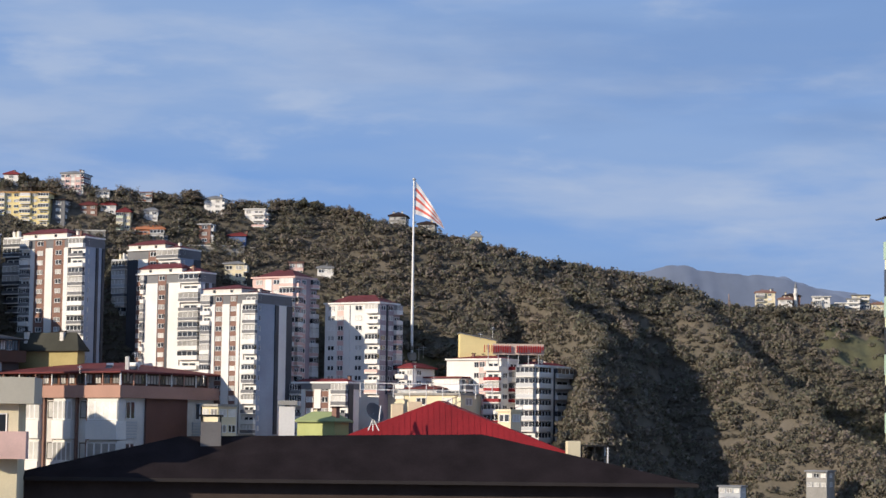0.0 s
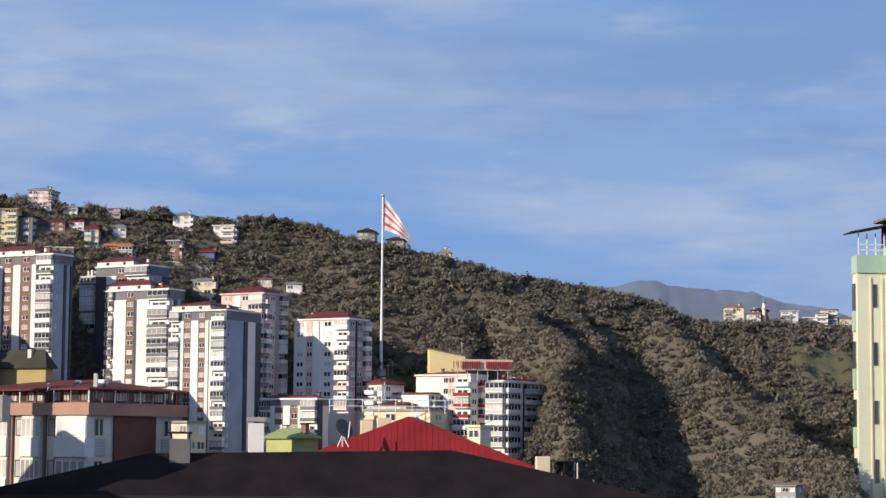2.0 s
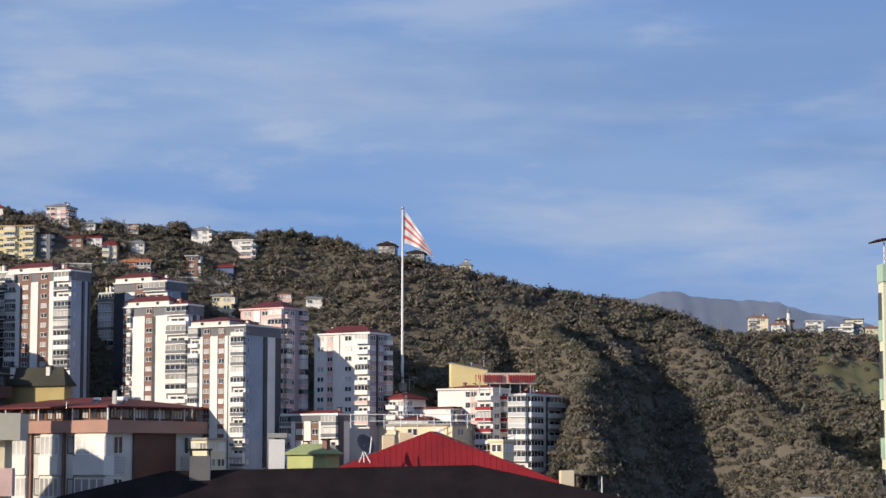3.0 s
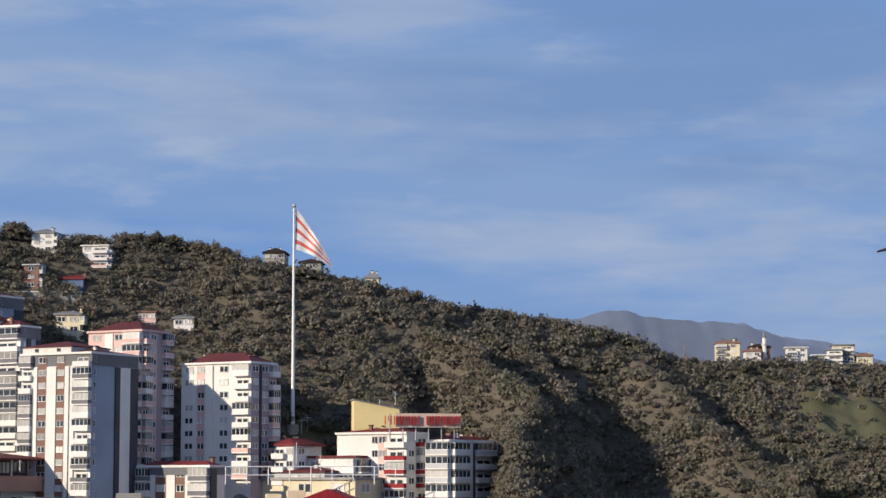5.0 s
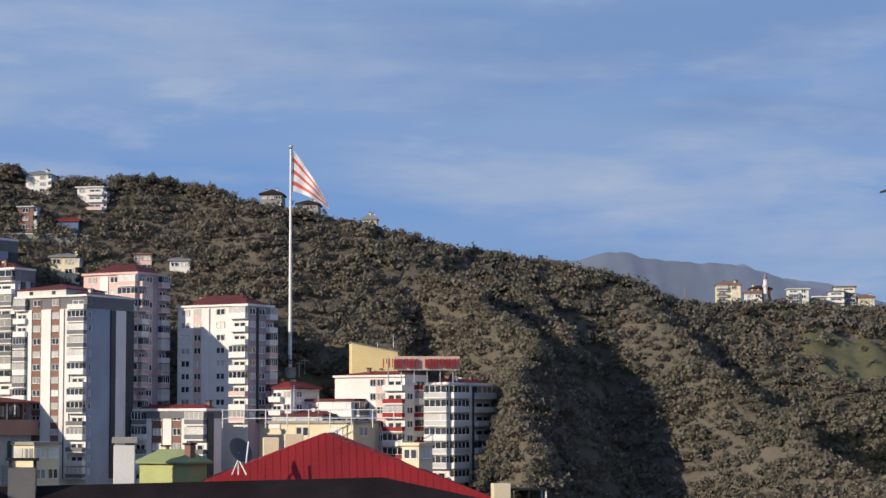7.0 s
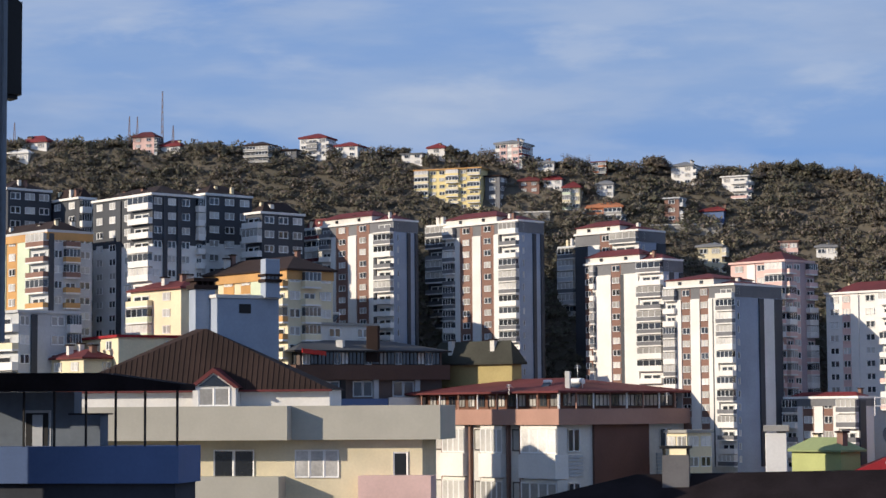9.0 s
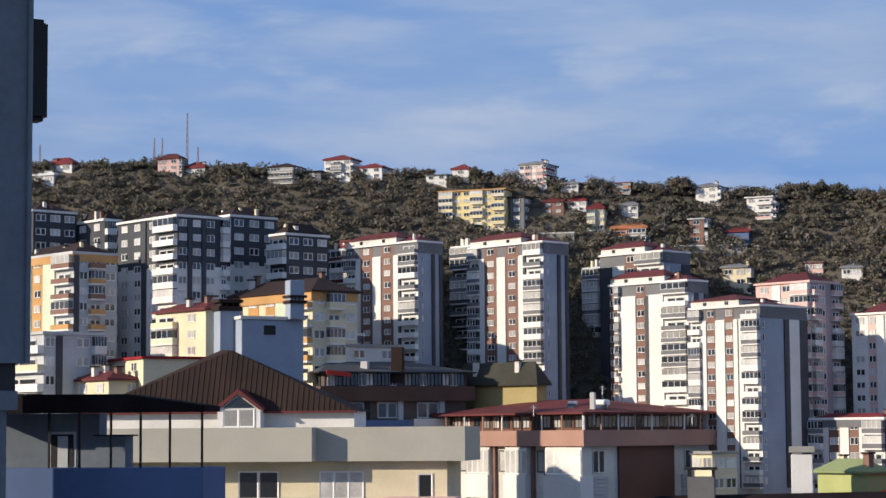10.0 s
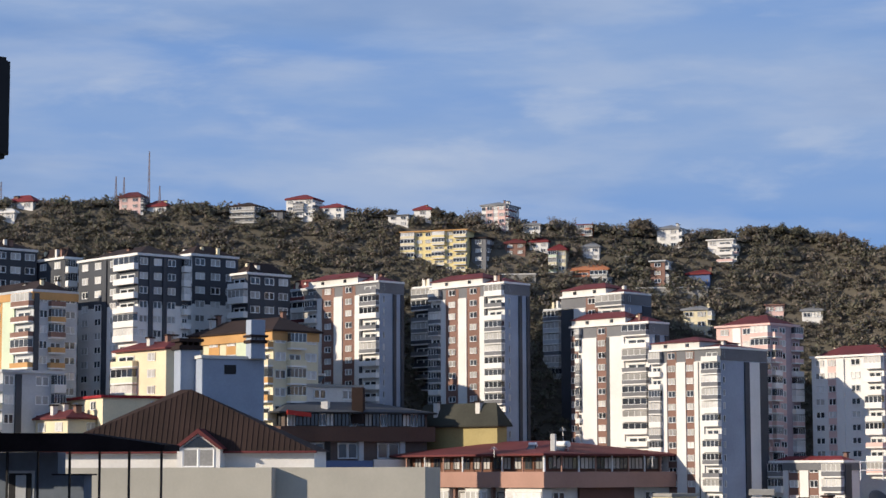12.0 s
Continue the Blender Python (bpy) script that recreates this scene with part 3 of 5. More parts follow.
building("house", "low dark shed beside a house", "shed", -47.64, 245.60, 45.72, 1.70, 2.22, 10, 1, 0.7, "n:1", "w:1", wall=MIDGREY, roof="slab", roof_m=BROWNROOF, seed=35)
building("house", "white house with a dark red hipped roof", "house", -44.73, 245.80, 46.87, 2.78, 2.48, 10, 3, 0.6, "n:.3 k:.4 n:.3", "k:1", roof="hip", roof_m=DULLRED, seed=36)
building("house", "white house with a red hipped roof", "house", -41.55, 245.70, 45.97, 2.39, 2.85, 10, 2, 0.55, "n:.5 n:.5", "n:1", roof="hip", roof_m=DULLRED, seed=37)
building("house", "white and grey low house", "house", -35.10, 245.30, 44.98, 2.11, 2.74, 10, 2, 0.55, "n:.5 n:.5", "n:1", roof="slab", roof_m=GREYROOF, seed=38)
building("house", "small white house among trees", "house", -33.02, 246.00, 45.54, 1.75, 2.19, 10, 1, 0.6, "n:1", "n:1", roof="hip", roof_m=DULLRED, seed=39)
building("apartment_block", "yellow apartment block with pale green balconies", "apartment block", -29.03, 243.10, 43.16, 6.64, 3.99, 10, 6, 0.66, "k:.22 n:.14 n:.14 k:.2 n:.14 k:.2", "w:1", wall=YELLOW, rail=(YELLOW, CREAM), roof="slab", roof_m=ORANGE, seed=40)
building("apartment_block", "dark shaded block behind the yellow one", "apartment block", -27.25, 243.40, 42.38, 1.53, 1.99, 16, 4, 0.8, "n:1", "n:.5 n:.5", wall=MIDGREY, roof="slab", roof_m=BROWNROOF, seed=41)
building("apartment_block", "white and red house with a grey roof", "house", -25.73, 245.70, 45.78, 2.50, 3.24, 16, 4, 0.62, "n:.2 b:.3 n:.2 b:.3", "k:.6 n:.4", panel=PINK, rail=(WHITE, MAROON), roof="hip", roof_m=GREYROOF, seed=42, rise=0.35)
building("house", "low white house on the slope", "house", -22.36, 245.40, 43.74, 1.68, 2.15, 10, 1, 0.6, "n:.5 n:.5", "n:1", roof="hip", roof_m=GREYROOF, seed=43, rise=0.25)
building("house", "brick house under construction", "house", -17.37, 245.80, 43.72, 1.44, 1.87, 10, 2, 0.55, "k:.5 k:.5", "w:1", wall=TERRACOTTA, rail=(TERRACOTTA, CONCRETE), roof="slab", roof_m=MAROON, seed=44)
building("house", "brown house with a dull red roof", "house", -23.63, 244.30, 41.94, 2.02, 2.09, 10, 2, 0.6, "n:.5 n:.5", "n:1", wall=BRICK, roof="hip", roof_m=MAROON, seed=45)
building("house", "white house with a red roof edge", "house", -21.50, 244.40, 41.99, 1.78, 2.16, 10, 2, 0.55, "n:.5 n:.5", "n:1", roof="hip", roof_m=DULLRED, seed=46)
building("house", "cream house with green trim", "house", -19.70, 243.50, 41.09, 1.60, 2.08, 10, 3, 0.7, "k:.5 n:.5", "n:1", wall=CREAM, rail=(PALEGREEN, CREAM), roof="hip", roof_m=DULLRED, seed=47)
building("house", "pale house with a light roof", "house", -16.63, 244.40, 41.40, 1.64, 2.14, 10, 2, 0.6, "n:.5 n:.5", "n:1", roof="hip", roof_m=GREYROOF, seed=48)
building("house", "terracotta block house under construction", "house", -15.69, 243.10, 39.13, 5.02, 5.54, 10, 3, 0.75, "k:.3 k:.3 k:.3", "k:1", wall=TERRACOTTA, rail=(CONCRETE, TERRACOTTA), roof="hip", roof_m=TERRACOTTA, seed=49, rise=1.2)
building("house", "white house with a grey flank", "house", -9.21, 245.30, 43.07, 2.17, 2.82, 16, 3, 0.6, "n:.5 n:.5", "k:.4 n:.4", roof="hip", roof_m=GREYROOF, seed=50, rise=0.4)
building("house", "white house with red trimmed balconies", "house", -4.12, 244.60, 41.87, 2.50, 3.25, 16, 3, 0.7, "n:.3 k:.5", "k:1", rail=(WHITE, PINK), roof="slab", roof_m=WHITE, seed=51)
building("house", "unfinished house with open blue-grey frame", "house", -10.37, 243.10, 39.81, 1.43, 1.86, 16, 3, 0.75, "b:1", "k:.5 k:.5", wall=MIDGREY, rail=(GREYWALL, GREYWALL), roof="slab", roof_m=GREYWALL, seed=52)
building("house", "low house with a red roof", "house", -6.29, 243.20, 38.55, 2.17, 2.83, 16, 1, 0.8, "w:1", "w:1", wall=BLUEPANEL, roof="hip", roof_m=DULLRED, seed=53, rise=0.5)
building("house", "cream house with an open top storey", "house", -6.40, 240.70, 35.05, 2.33, 3.03, 16, 3, 0.9, "n:.5 n:.5", "k:1", wall=CREAM, rail=(BRICK, CREAM), roof="hip", roof_m=GREYROOF, seed=54, rise=0.4)
building("house", "small peach house above the pink tower", "house", 0.43, 241.70, 35.43, 1.66, 2.16, 10, 2, 0.8, "n:.5 n:.5", "n:1", wall=PINK, roof="slab", roof_m=BRICK, seed=55)
building("house", "small white house among bushes", "house", 3.91, 241.00, 34.81, 1.86, 2.42, 10, 1, 0.8, "n:.5 n:.5", "n:1", roof="hip", roof_m=GREYROOF, seed=56, rise=0.4)
building("house", "grey house with a dark roof on the ridge", "house", 12.48, 246.00, 41.51, 2.03, 2.64, 10, 2, 0.62, "n:.3 n:.3 n:.3", "n:1", wall=CONCRETE, roof="hip", roof_m=BROWNROOF, seed=57, rise=0.5)
building("house", "dark unfinished house on the ridge", "house", 15.90, 246.00, 40.61, 2.04, 2.65, 10, 2, 0.6, "n:.5 n:.5", "n:1", wall=CONCRETE, roof="hip", roof_m=BROWNROOF, seed=58, rise=0.4)
building("house", "small white gabled hut on the ridge", "house", 21.48, 246.00, 39.20, 1.29, 1.03, 10, 1, 0.6, "n:1", "n:1", wall=CREAM, roof="hip", roof_m=GREYROOF, seed=59, rise=0.5)
building("house", "cream village house with balconies", "house", 56.77, 246.00, 33.19, 2.29, 1.83, 10, 3, 0.55, "k:.4 n:.5", "n:1", wall=CREAM, roof="hip", roof_m=BRICK, seed=60, rise=0.3)
building("house", "brown village house with dark roof", "house", 59.82, 246.00, 32.79, 1.97, 1.57, 10, 2, 0.6, "n:.5 n:.5", "n:1", wall=BRICK, rail=(CREAM, WHITE), roof="hip", roof_m=BROWNROOF, seed=61, rise=0.3)
building("house", "white flat-roofed village house", "house", 62.67, 243.10, 32.65, 1.94, 1.55, 10, 3, 0.5, "k:.5 n:.5", "n:1", roof="slab", roof_m=WHITE, seed=62)
building("house", "low white flat-roofed village house", "house", 65.60, 246.00, 32.09, 1.42, 1.14, 10, 1, 0.6, "n:1", "n:1", roof="slab", roof_m=WHITE, seed=63)
building("house", "cream village house with a grey flank", "house", 68.23, 246.00, 33.11, 2.07, 1.65, 16, 3, 0.6, "n:.3 k:.5", "n:.5 n:.5", wall=CREAM, roof="slab", roof_m=GREYROOF, seed=64)
# two valley houses: greyer walls put the valley shade into their colour
building("house", "low pale block with walls greyed for valley shade", "house", 52.45, 205.00, 12.65, 2.07, 2.90, 30, 2, 0.9, "n:.3 n:.3 n:.3", "n:1", wall=CONCRETE, roof="slab", roof_m=GREYROOF, seed=65)
building("house", "low white block with walls greyed for valley shade", "house", 43.37, 203.00, 11.11, 2.20, 1.79, 30, 2, 0.9, "n:.3 n:.3 n:.3", "n:1", wall=GREYWALL, roof="slab", roof_m=GREYROOF, seed=66)
building("house", "small white village house with a dark roof", "house", 58.60, 245.00, 32.35, 1.60, 1.30, 10, 2, 0.55, "n:.5 n:.5", "n:1", roof="hip", roof_m=BRICK, seed=67, rise=0.3)
building("house", "pale village house with a flat roof", "house", 64.10, 244.60, 31.85, 1.50, 1.20, 10, 2, 0.5, "k:.5 n:.5", "n:1", wall=CREAM, roof="slab", roof_m=WHITE, seed=68)
building("house", "white village house with glazed upper floor", "house", 66.90, 245.40, 32.60, 1.50, 1.25, 16, 2, 0.55, "k:1", "n:1", roof="slab", roof_m=GREYROOF, seed=69)
building("house", "low cream village house beside a terrace", "house", 70.00, 245.60, 32.00, 1.60, 1.30, 10, 2, 0.5, "n:.5 n:.5", "n:1", wall=CREAM, roof="hip", roof_m=BRICK, seed=79, rise=0.25)


# ---- flagpole ----
def build_flagpole():
    (x, y), top = (12.67, 232.90), 44.26
    z = float(lie(x, y))
    ob = thing("flagpole", x, y, z, 0, "tall white steel flagpole with a striped flag", "flagpole")
    bm = bmesh.new()
    for k in range(4):
        a, b = (top - z) * k / 4, (top - z) * (k + 1) / 4
        tube(bm, (0, 0, a), (0, 0, b), 0.17 - 0.022 * k, 0.155 - 0.022 * k, 12)
    part("pole", bm, WHITEMETAL, ob)
    bm = bmesh.new()
    tube(bm, (0, 0, -0.6), (0, 0, 0.35), 0.6, 0.5, 12)
    part("footing", bm, CONCRETE, ob)
    bm = bmesh.new()
    bmesh.ops.create_uvsphere(bm, u_segments=10, v_segments=6, radius=0.2, matrix=pose(0, 0, top - z + 0.1))
    part("finial", bm, METAL, ob)
    # the cloth hangs towards the right, in folds
    bm = bmesh.new()
    nu, nv = 28, 28
    fz = top - z - 0.1
    grid = []
    for j in range(nv + 1):
        b = j / nv
        row = []
        for i in range(nu + 1):
            a = i / nu
            px = 0.14 + 3.35 * a * (0.90 + 0.10 * b)
            pz = fz - 3.75 * b * (1 - 0.80 * a) - 4.55 * a ** 1.12
            py = 0.22 * math.sin(a * 7.0 + b * 1.2) * a ** 0.7 + 0.04 * math.sin(a * 17 + b * 3)
            row.append(bm.verts.new((px, py, pz)))
        grid.append(row)
    for j in range(nv):
        for i in range(nu):
            f = bm.faces.new((grid[j][i], grid[j][i + 1], grid[j + 1][i + 1], grid[j + 1][i]))
            f.smooth = True
            f.material_index = 1 if j / nv * 7 % 2 > 1 else 0
    part("flag", bm, (mat("white_flag_cloth", (0.80, 0.79, 0.80), 0.8, 0.05, bump=0), mat("red_flag_cloth", (0.72, 0.15, 0.12), 0.8, 0.08, bump=0)), ob, "white and red striped cloth flag")


build_flagpole()


# ---- near roofs ----
def build_dark_roof():
    y0, y1 = 209.0, 217.0
    ob = thing("near_house", 4.42, y0, 0.0, 0, "dark broad hipped roof of a house in shade", "house")
    xl, zl = -28.33, 11.38
    xr, zr = 39.13, 11.24
    al, zal = -11.51, 15.37
    ar, zar = 18.57, 15.93
    bm = bmesh.new()
    v = [bm.verts.new(p) for p in ((xl, 203, zl), (xr, 203, zl), (xr, 216, zl), (xl, 216, zl), (al, y0, zal), (ar, y0, zar))]
    for f in ((0, 1, 5, 4), (1, 2, 5), (2, 3, 4, 5), (3, 0, 4), (3, 2, 1, 0)):
        bm.faces.new([v[i] for i in f])
    part("roof", bm, DARKROOF, ob, world=ob)
    bm = bmesh.new()
    box(bm, xl - 0.1, xr + 0.1, 202.9, 216.1, zl - 0.35, zl - 0.004)
    part("eave", bm, mat("dark_eave_board", (0.03, 0.025, 0.026), 0.8), ob, world=ob)
    # brown wall below the eave, its colour darkened to hold the shade
    bm = bmesh.new()
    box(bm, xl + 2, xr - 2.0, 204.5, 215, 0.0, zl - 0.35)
    part("wall", bm, mat("shade_darkened_brown_wall", (0.07, 0.05, 0.045), 0.9), ob, world=ob)
    cx, cz = -8.39, 16.78
    bm = bmesh.new()
    box(bm, cx - 1.0, cx + 1.0, 207.4, 209.0, cz - 2.6, cz + 0.05)
    c = part("chimney", bm, mat("dark_grey_chimney", (0.16, 0.155, 0.16), 0.9), ob, world=ob)
    bm = bmesh.new()
    box(bm, cx - 1.15, cx + 1.15, 207.2, 209.2, cz + 0.55, cz + 0.75)
    for sx in (-0.9, 0.9):
        box(bm, cx + sx - 0.08, cx + sx + 0.08, 207.6, 208.8, cz + 0.05, cz + 0.55)
    part("chimney_cap", bm, BLACK, c, world=ob)


build_dark_roof()


def build_red_roof():
    ob = thing("red_roofed_house", 16.67, 213.0, 0.0, 0, "house with a bright red ribbed metal hipped roof", "house")
    ax, az = 14.35, 19.31
    lx, lz = 0.84, 14.06
    rx, rz = 28.05, 14.01
    ex = 16.65
    z = rz
    bm = bmesh.new()
    apex, back = (ax, 213, az), (ax + 1.0, 216, az)
    v = [bm.verts.new(p) for p in ((lx, 211, z), (rx, 211, z), (rx, 219.5, z), (lx, 219.5, z), apex, back)]
    for f in ((0, 1, 4), (1, 2, 5, 4), (2, 3, 5), (3, 0, 4, 5), (3, 2, 1, 0)):
        bm.faces.new([v[i] for i in f])
    part("roof", bm, REDROOF, ob, world=ob)
    # ribs down the near slope and along the hips
    a, b, c = Vector((lx, 211, z)), Vector((rx, 211, z)), Vector(apex)
    nrm = (b - a).cross(c - a).normalized()
    if nrm.y > 0:
        nrm = -nrm
    for k in range(1, 46):
        f = k / 46
        p = a.lerp(b, f)
        fa = (c - a).dot(b - a) / (b - a).length_squared
        q = a.lerp(c, f / fa) if f < fa else b.lerp(c, (1 - f) / (1 - fa))
        bm = bmesh.new()
        tube(bm, p + nrm * 0.005, q + nrm * 0.005, 0.028, 0.028, 4)
        part("roof_rib", bm, REDROOF, ob, world=ob)
    bm = bmesh.new()
    box(bm, lx + 0.8, rx - 0.8, 211.8, 218.8, 0, z - 0.02)
    part("wall", bm, OFFWHITE, ob, world=ob)


build_red_roof()


def near_box(name, label, category, x0, z0, x1, z1, y0, y1, m, down=None):
    """A plain rendered volume between two corners."""
    ob = thing(name, (x0 + x1) / 2, (y0 + y1) / 2, min(z0, z1) if down is None else down, 0, label, category)
    bm = bmesh.new()
    box(bm, min(x0, x1), max(x0, x1), y0, y1, min(z0, z1) if down is None else down, max(z0, z1))
    bmesh.ops.bevel(bm, geom=bm.edges[:], offset=0.03, segments=1, affect="EDGES")
    part("body", bm, m, ob, world=ob)
    return ob


# ---- brown block with a roof terrace ----
def build_brown_block():
    x, y, z1, wf, ws, turn = -17.62, 211.00, 20.38, 20.46, 14.32, 42
    ob = thing("apartment_block", x - wf * math.cos(radians(turn)), y + wf * math.sin(radians(turn)), 0.0, -turn, "white and brown flats with a rose-brown roof terrace", "apartment block")
    h = 4.2
    bm = bmesh.new()
    box(bm, 0.5, wf - 0.5, 0.5, ws - 0.5, 0, z1 - 1.0)
    part("body", bm, OFFWHITE, ob)
    bm = bmesh.new()
    box(bm, -0.2, wf + 0.2, -0.2, ws + 0.2, z1 - 1.25, z1)
    part("terrace_band", bm, BAND, ob)
    # glazed terrace storey
    bm = bmesh.new()
    box(bm, 1.0, wf - 1.0, 1.0, ws - 1.0, z1, z1 + 1.25)
    part("penthouse_wall", bm, mat("brown_timber_wall", (0.16, 0.075, 0.05), 0.7, 0.2), ob)
    for i in range(14):
        me = window_mesh(0.85, 0.95, DARKFRAME, CURTAIN if i % 3 else GLASS, 2)
        piece("window", me, ob, pose(1.7 + (wf - 3.4) * i / 13, 0.996, z1 + 0.2))
        piece("window", me, ob, pose(wf, 0, 0, 0, 0, 90) @ pose(1.7 + (ws - 3.4) * i / 13, 0.996, z1 + 0.2))
    for i in range(9):
        for q in (pose(0.1 + (wf - 0.2) * i / 8, 0.05, z1), pose(wf - 0.05, 0.1 + (ws - 0.2) * i / 8, z1)):
            bm = bmesh.new()
            box(bm, -0.05, 0.05, -0.05, 0.05, 0, 1.25)
            bmesh.ops.transform(bm, matrix=q, verts=bm.verts)
            part("terrace_post", bm, BAND if i % 2 else WHITEMETAL, ob)
    part("roof", hip_roof(0, wf, 0, ws, z1 + 1.25, 1.15, 0.3, 0.16), MAROON, ob, "dull red metal hipped roof")
    # white bays and brown piers on the front, brown panel on the flank
    n = 3
    top = z1 - 1.25
    for f in range(n):
        zz = top - (f + 1) * h
        for s0, s1, kind in ((0.02, 0.16, "k"), (0.19, 0.24, "n"), (0.27, 0.42, "k"), (0.45, 0.50, "n"), (0.52, 0.66, "k"), (0.69, 0.74, "n"), (0.77, 0.99, "k")):
            w = (s1 - s0) * wf
            c = (s0 + s1) / 2 * wf
            if kind == "k":
                bm = bmesh.new()
                box(bm, -w / 2, w / 2, -0.75, 0.6, 0, h * 0.45)
                bay = new("bay", mesh_of("bay", bm, WHITE))
                bay.parent = ob
                bay.matrix_basis = pose(c, 0.5, zz)
                piece("window", window_mesh(w * 0.96, h * 0.46, FRAME, CURTAIN, 4), bay, pose(0, -0.55, h * 0.47))
                bm = bmesh.new()
                box(bm, -w / 2 + 0.02, w / 2 - 0.02, -0.53, 0.5, h * 0.45, h * 0.98)
                part("bay_wall", bm, OFFWHITE, bay)
            else:
                piece("window", window_mesh(w * 0.9, h * 0.42, DARKFRAME, CURTAIN, 1), ob, pose(c, 0.5, zz + h * 0.5))
        for s0, s1 in ((0.06, 0.2), (0.74, 0.9)):
            c, w = (s0 + s1) / 2 * ws, (s1 - s0) * ws
            piece("window", window_mesh(w * 0.6, h * 0.42, FRAME, GLASS, 2), ob, pose(wf, 0, 0, 0, 0, 90) @ pose(c, 0.44, zz + h * 0.5))
            bm = bmesh.new()
            for k in range(6):
                box(bm, c - w / 2 + 0.1, c + w / 2 - 0.1, 0.36, 0.5, zz + h * (0.04 + 0.07 * k), zz + h * (0.09 + 0.07 * k))
            bmesh.ops.transform(bm, matrix=pose(wf, 0, 0, 0, 0, 90), verts=bm.verts)
            part("louvre", bm, GREYWALL, ob)
    for s in (0.175, 0.255, 0.435, 0.51, 0.675, 0.755):
        bm = bmesh.new()
        box(bm, s * wf - 0.12, s * wf + 0.12, 0.2, 0.5, 0, top)
        part("pier", bm, BRICK, ob)
    bm = bmesh.new()
    box(bm, 0.27 * ws, 0.68 * ws, 0.25, 0.5, 0, top)
    bmesh.ops.transform(bm, matrix=pose(wf, 0, 0, 0, 0, 90), verts=bm.verts)
    part("wall_panel", bm, DARKBROWN, ob, "dark brown rendered panel")
    return ob


build_brown_block()


# ---- cream block with the gabled attic ----
def build_cream_block():
    y = 197.0
    ob = thing("apartment_block", -36.02, y, 0.0, 0, "cream block with grey-beige balconies and a dark roof", "apartment block")
    x0, zt = -55.11, 20.71
    x1, zb = -24.41, 18.24
    xs, _ = -35.42, 20.58
    xm, _ = -30.75, 20.55
    grey = mat("beige_grey_render", (0.46, 0.44, 0.38), 0.85, 0.08)
    bm = bmesh.new()
    box(bm, x0, x1 - 1.5, y + 1.2, y + 6.5, 0, zb)
    part("body", bm, CREAM, ob, world=ob)
    bm = bmesh.new()
    box(bm, x0, xs, y - 1.0, y + 2.2, zb, zt)
    part("balcony", bm, grey, ob, world=ob)
    bm = bmesh.new()
    box(bm, xs + 0.01, x1, y + 0.3, y + 6.4, zb, zt)
    part("balcony", bm, grey, ob, world=ob)
    # storey below
    for a, b, lights in (((-41.58, 15.48), (-38.48, 17.54), 2), ((-35.41, 15.48), (-32.09, 17.52), 3), ((-28.07, 15.47), (-26.97, 17.34), 1)):
        w, hh = b[0] - a[0], b[1] - a[1]
        piece("window", window_mesh(w, hh, FRAME, CURTAIN if lights == 3 else GLASS, lights), ob, ob.matrix_basis.inverted() @ pose((a[0] + b[0]) / 2, y + 1.19, a[1]))
    for a, b, m in (((-44.56, 13.10), (-36.11, 15.60), grey), ((-30.23, 13.13), (-24.92, 15.67), PINK)):
        bm = bmesh.new()
        box(bm, a[0], b[0], y - 0.8, y + 1.2, a[1], b[1])
        part("balcony", bm, m, ob, world=ob)
    # attic storey with gable
    ax0, az0 = -53.33, 20.70
    ax1, az1 = -33.11, 21.89
    bm = bmesh.new()
    box(bm, ax0, ax1, y + 2.5, y + 6.2, zt - 0.4, az1)
    part("attic_wall", bm, WHITE, ob, world=ob)
    px, pz = -42.86, 26.56
    xr, zr = -32.86, 21.89
    xl, zl = -54.23, 22.07
    bm = bmesh.new()
    v = [bm.verts.new(p) for p in ((xl, y + 2.0, zr), (xr, y + 2.0, zr), (xr, y + 6.6, zr), (xl, y + 6.6, zr), (px, y + 3.6, pz), (px - 1.0, y + 4.0, pz))]
    for f in ((0, 1, 4, 5), (1, 2, 4), (2, 3, 5, 4), (3, 0, 5), (3, 2, 1, 0)):
        bm.faces.new([v[i] for i in f])
    bmesh.ops.recalc_face_normals(bm, faces=bm.faces)
    part("roof", bm, BROWNROOF, ob, world=ob)
    # rows of tiles down the near slope
    a, b, c = Vector((xl, y + 2.0, zr)), Vector((xr, y + 2.0, zr)), Vector((px, y + 3.6, pz))
    fa = (c - a).dot(b - a) / (b - a).length_squared
    for k in range(1, 52):
        f = k / 52
        q = a.lerp(c, f / fa) if f < fa else b.lerp(c, (1 - f) / (1 - fa))
        bm = bmesh.new()
        tube(bm, a.lerp(b, f), q, 0.055, 0.05, 5)
        part("roof_rib", bm, BROWNROOF, ob, world=ob)
    bm = bmesh.new()
    box(bm, xl, xr + 0.05, y + 1.9, y + 2.1, zr - 0.12, zr + 0.05)
    part("eave", bm, MAROON, ob, world=ob)
    gx, gz = -41.55, 23.58
    g0, _ = -43.50, 22.13
    g1, gb = -39.60, 22.10
    bm = bmesh.new()
    prism(bm, [(g0 + 0.3, zt), (g1 - 0.3, zt), (g1 - 0.3, gb), (gx, gz - 0.2), (g0 + 0.3, gb)], y + 1.2, y + 3.4)
    d = part("dormer", bm, WHITE, ob, world=ob)
    bm = bmesh.new()
    prism(bm, [(g0, gb), (gx, gz), (g1, gb), (g1 - 0.32, gb - 0.06), (gx, gz - 0.36), (g0 + 0.32, gb - 0.06)], y + 0.95, y + 3.4)
    part("dormer_roof", bm, MAROON, d, world=ob)
    bm = bmesh.new()
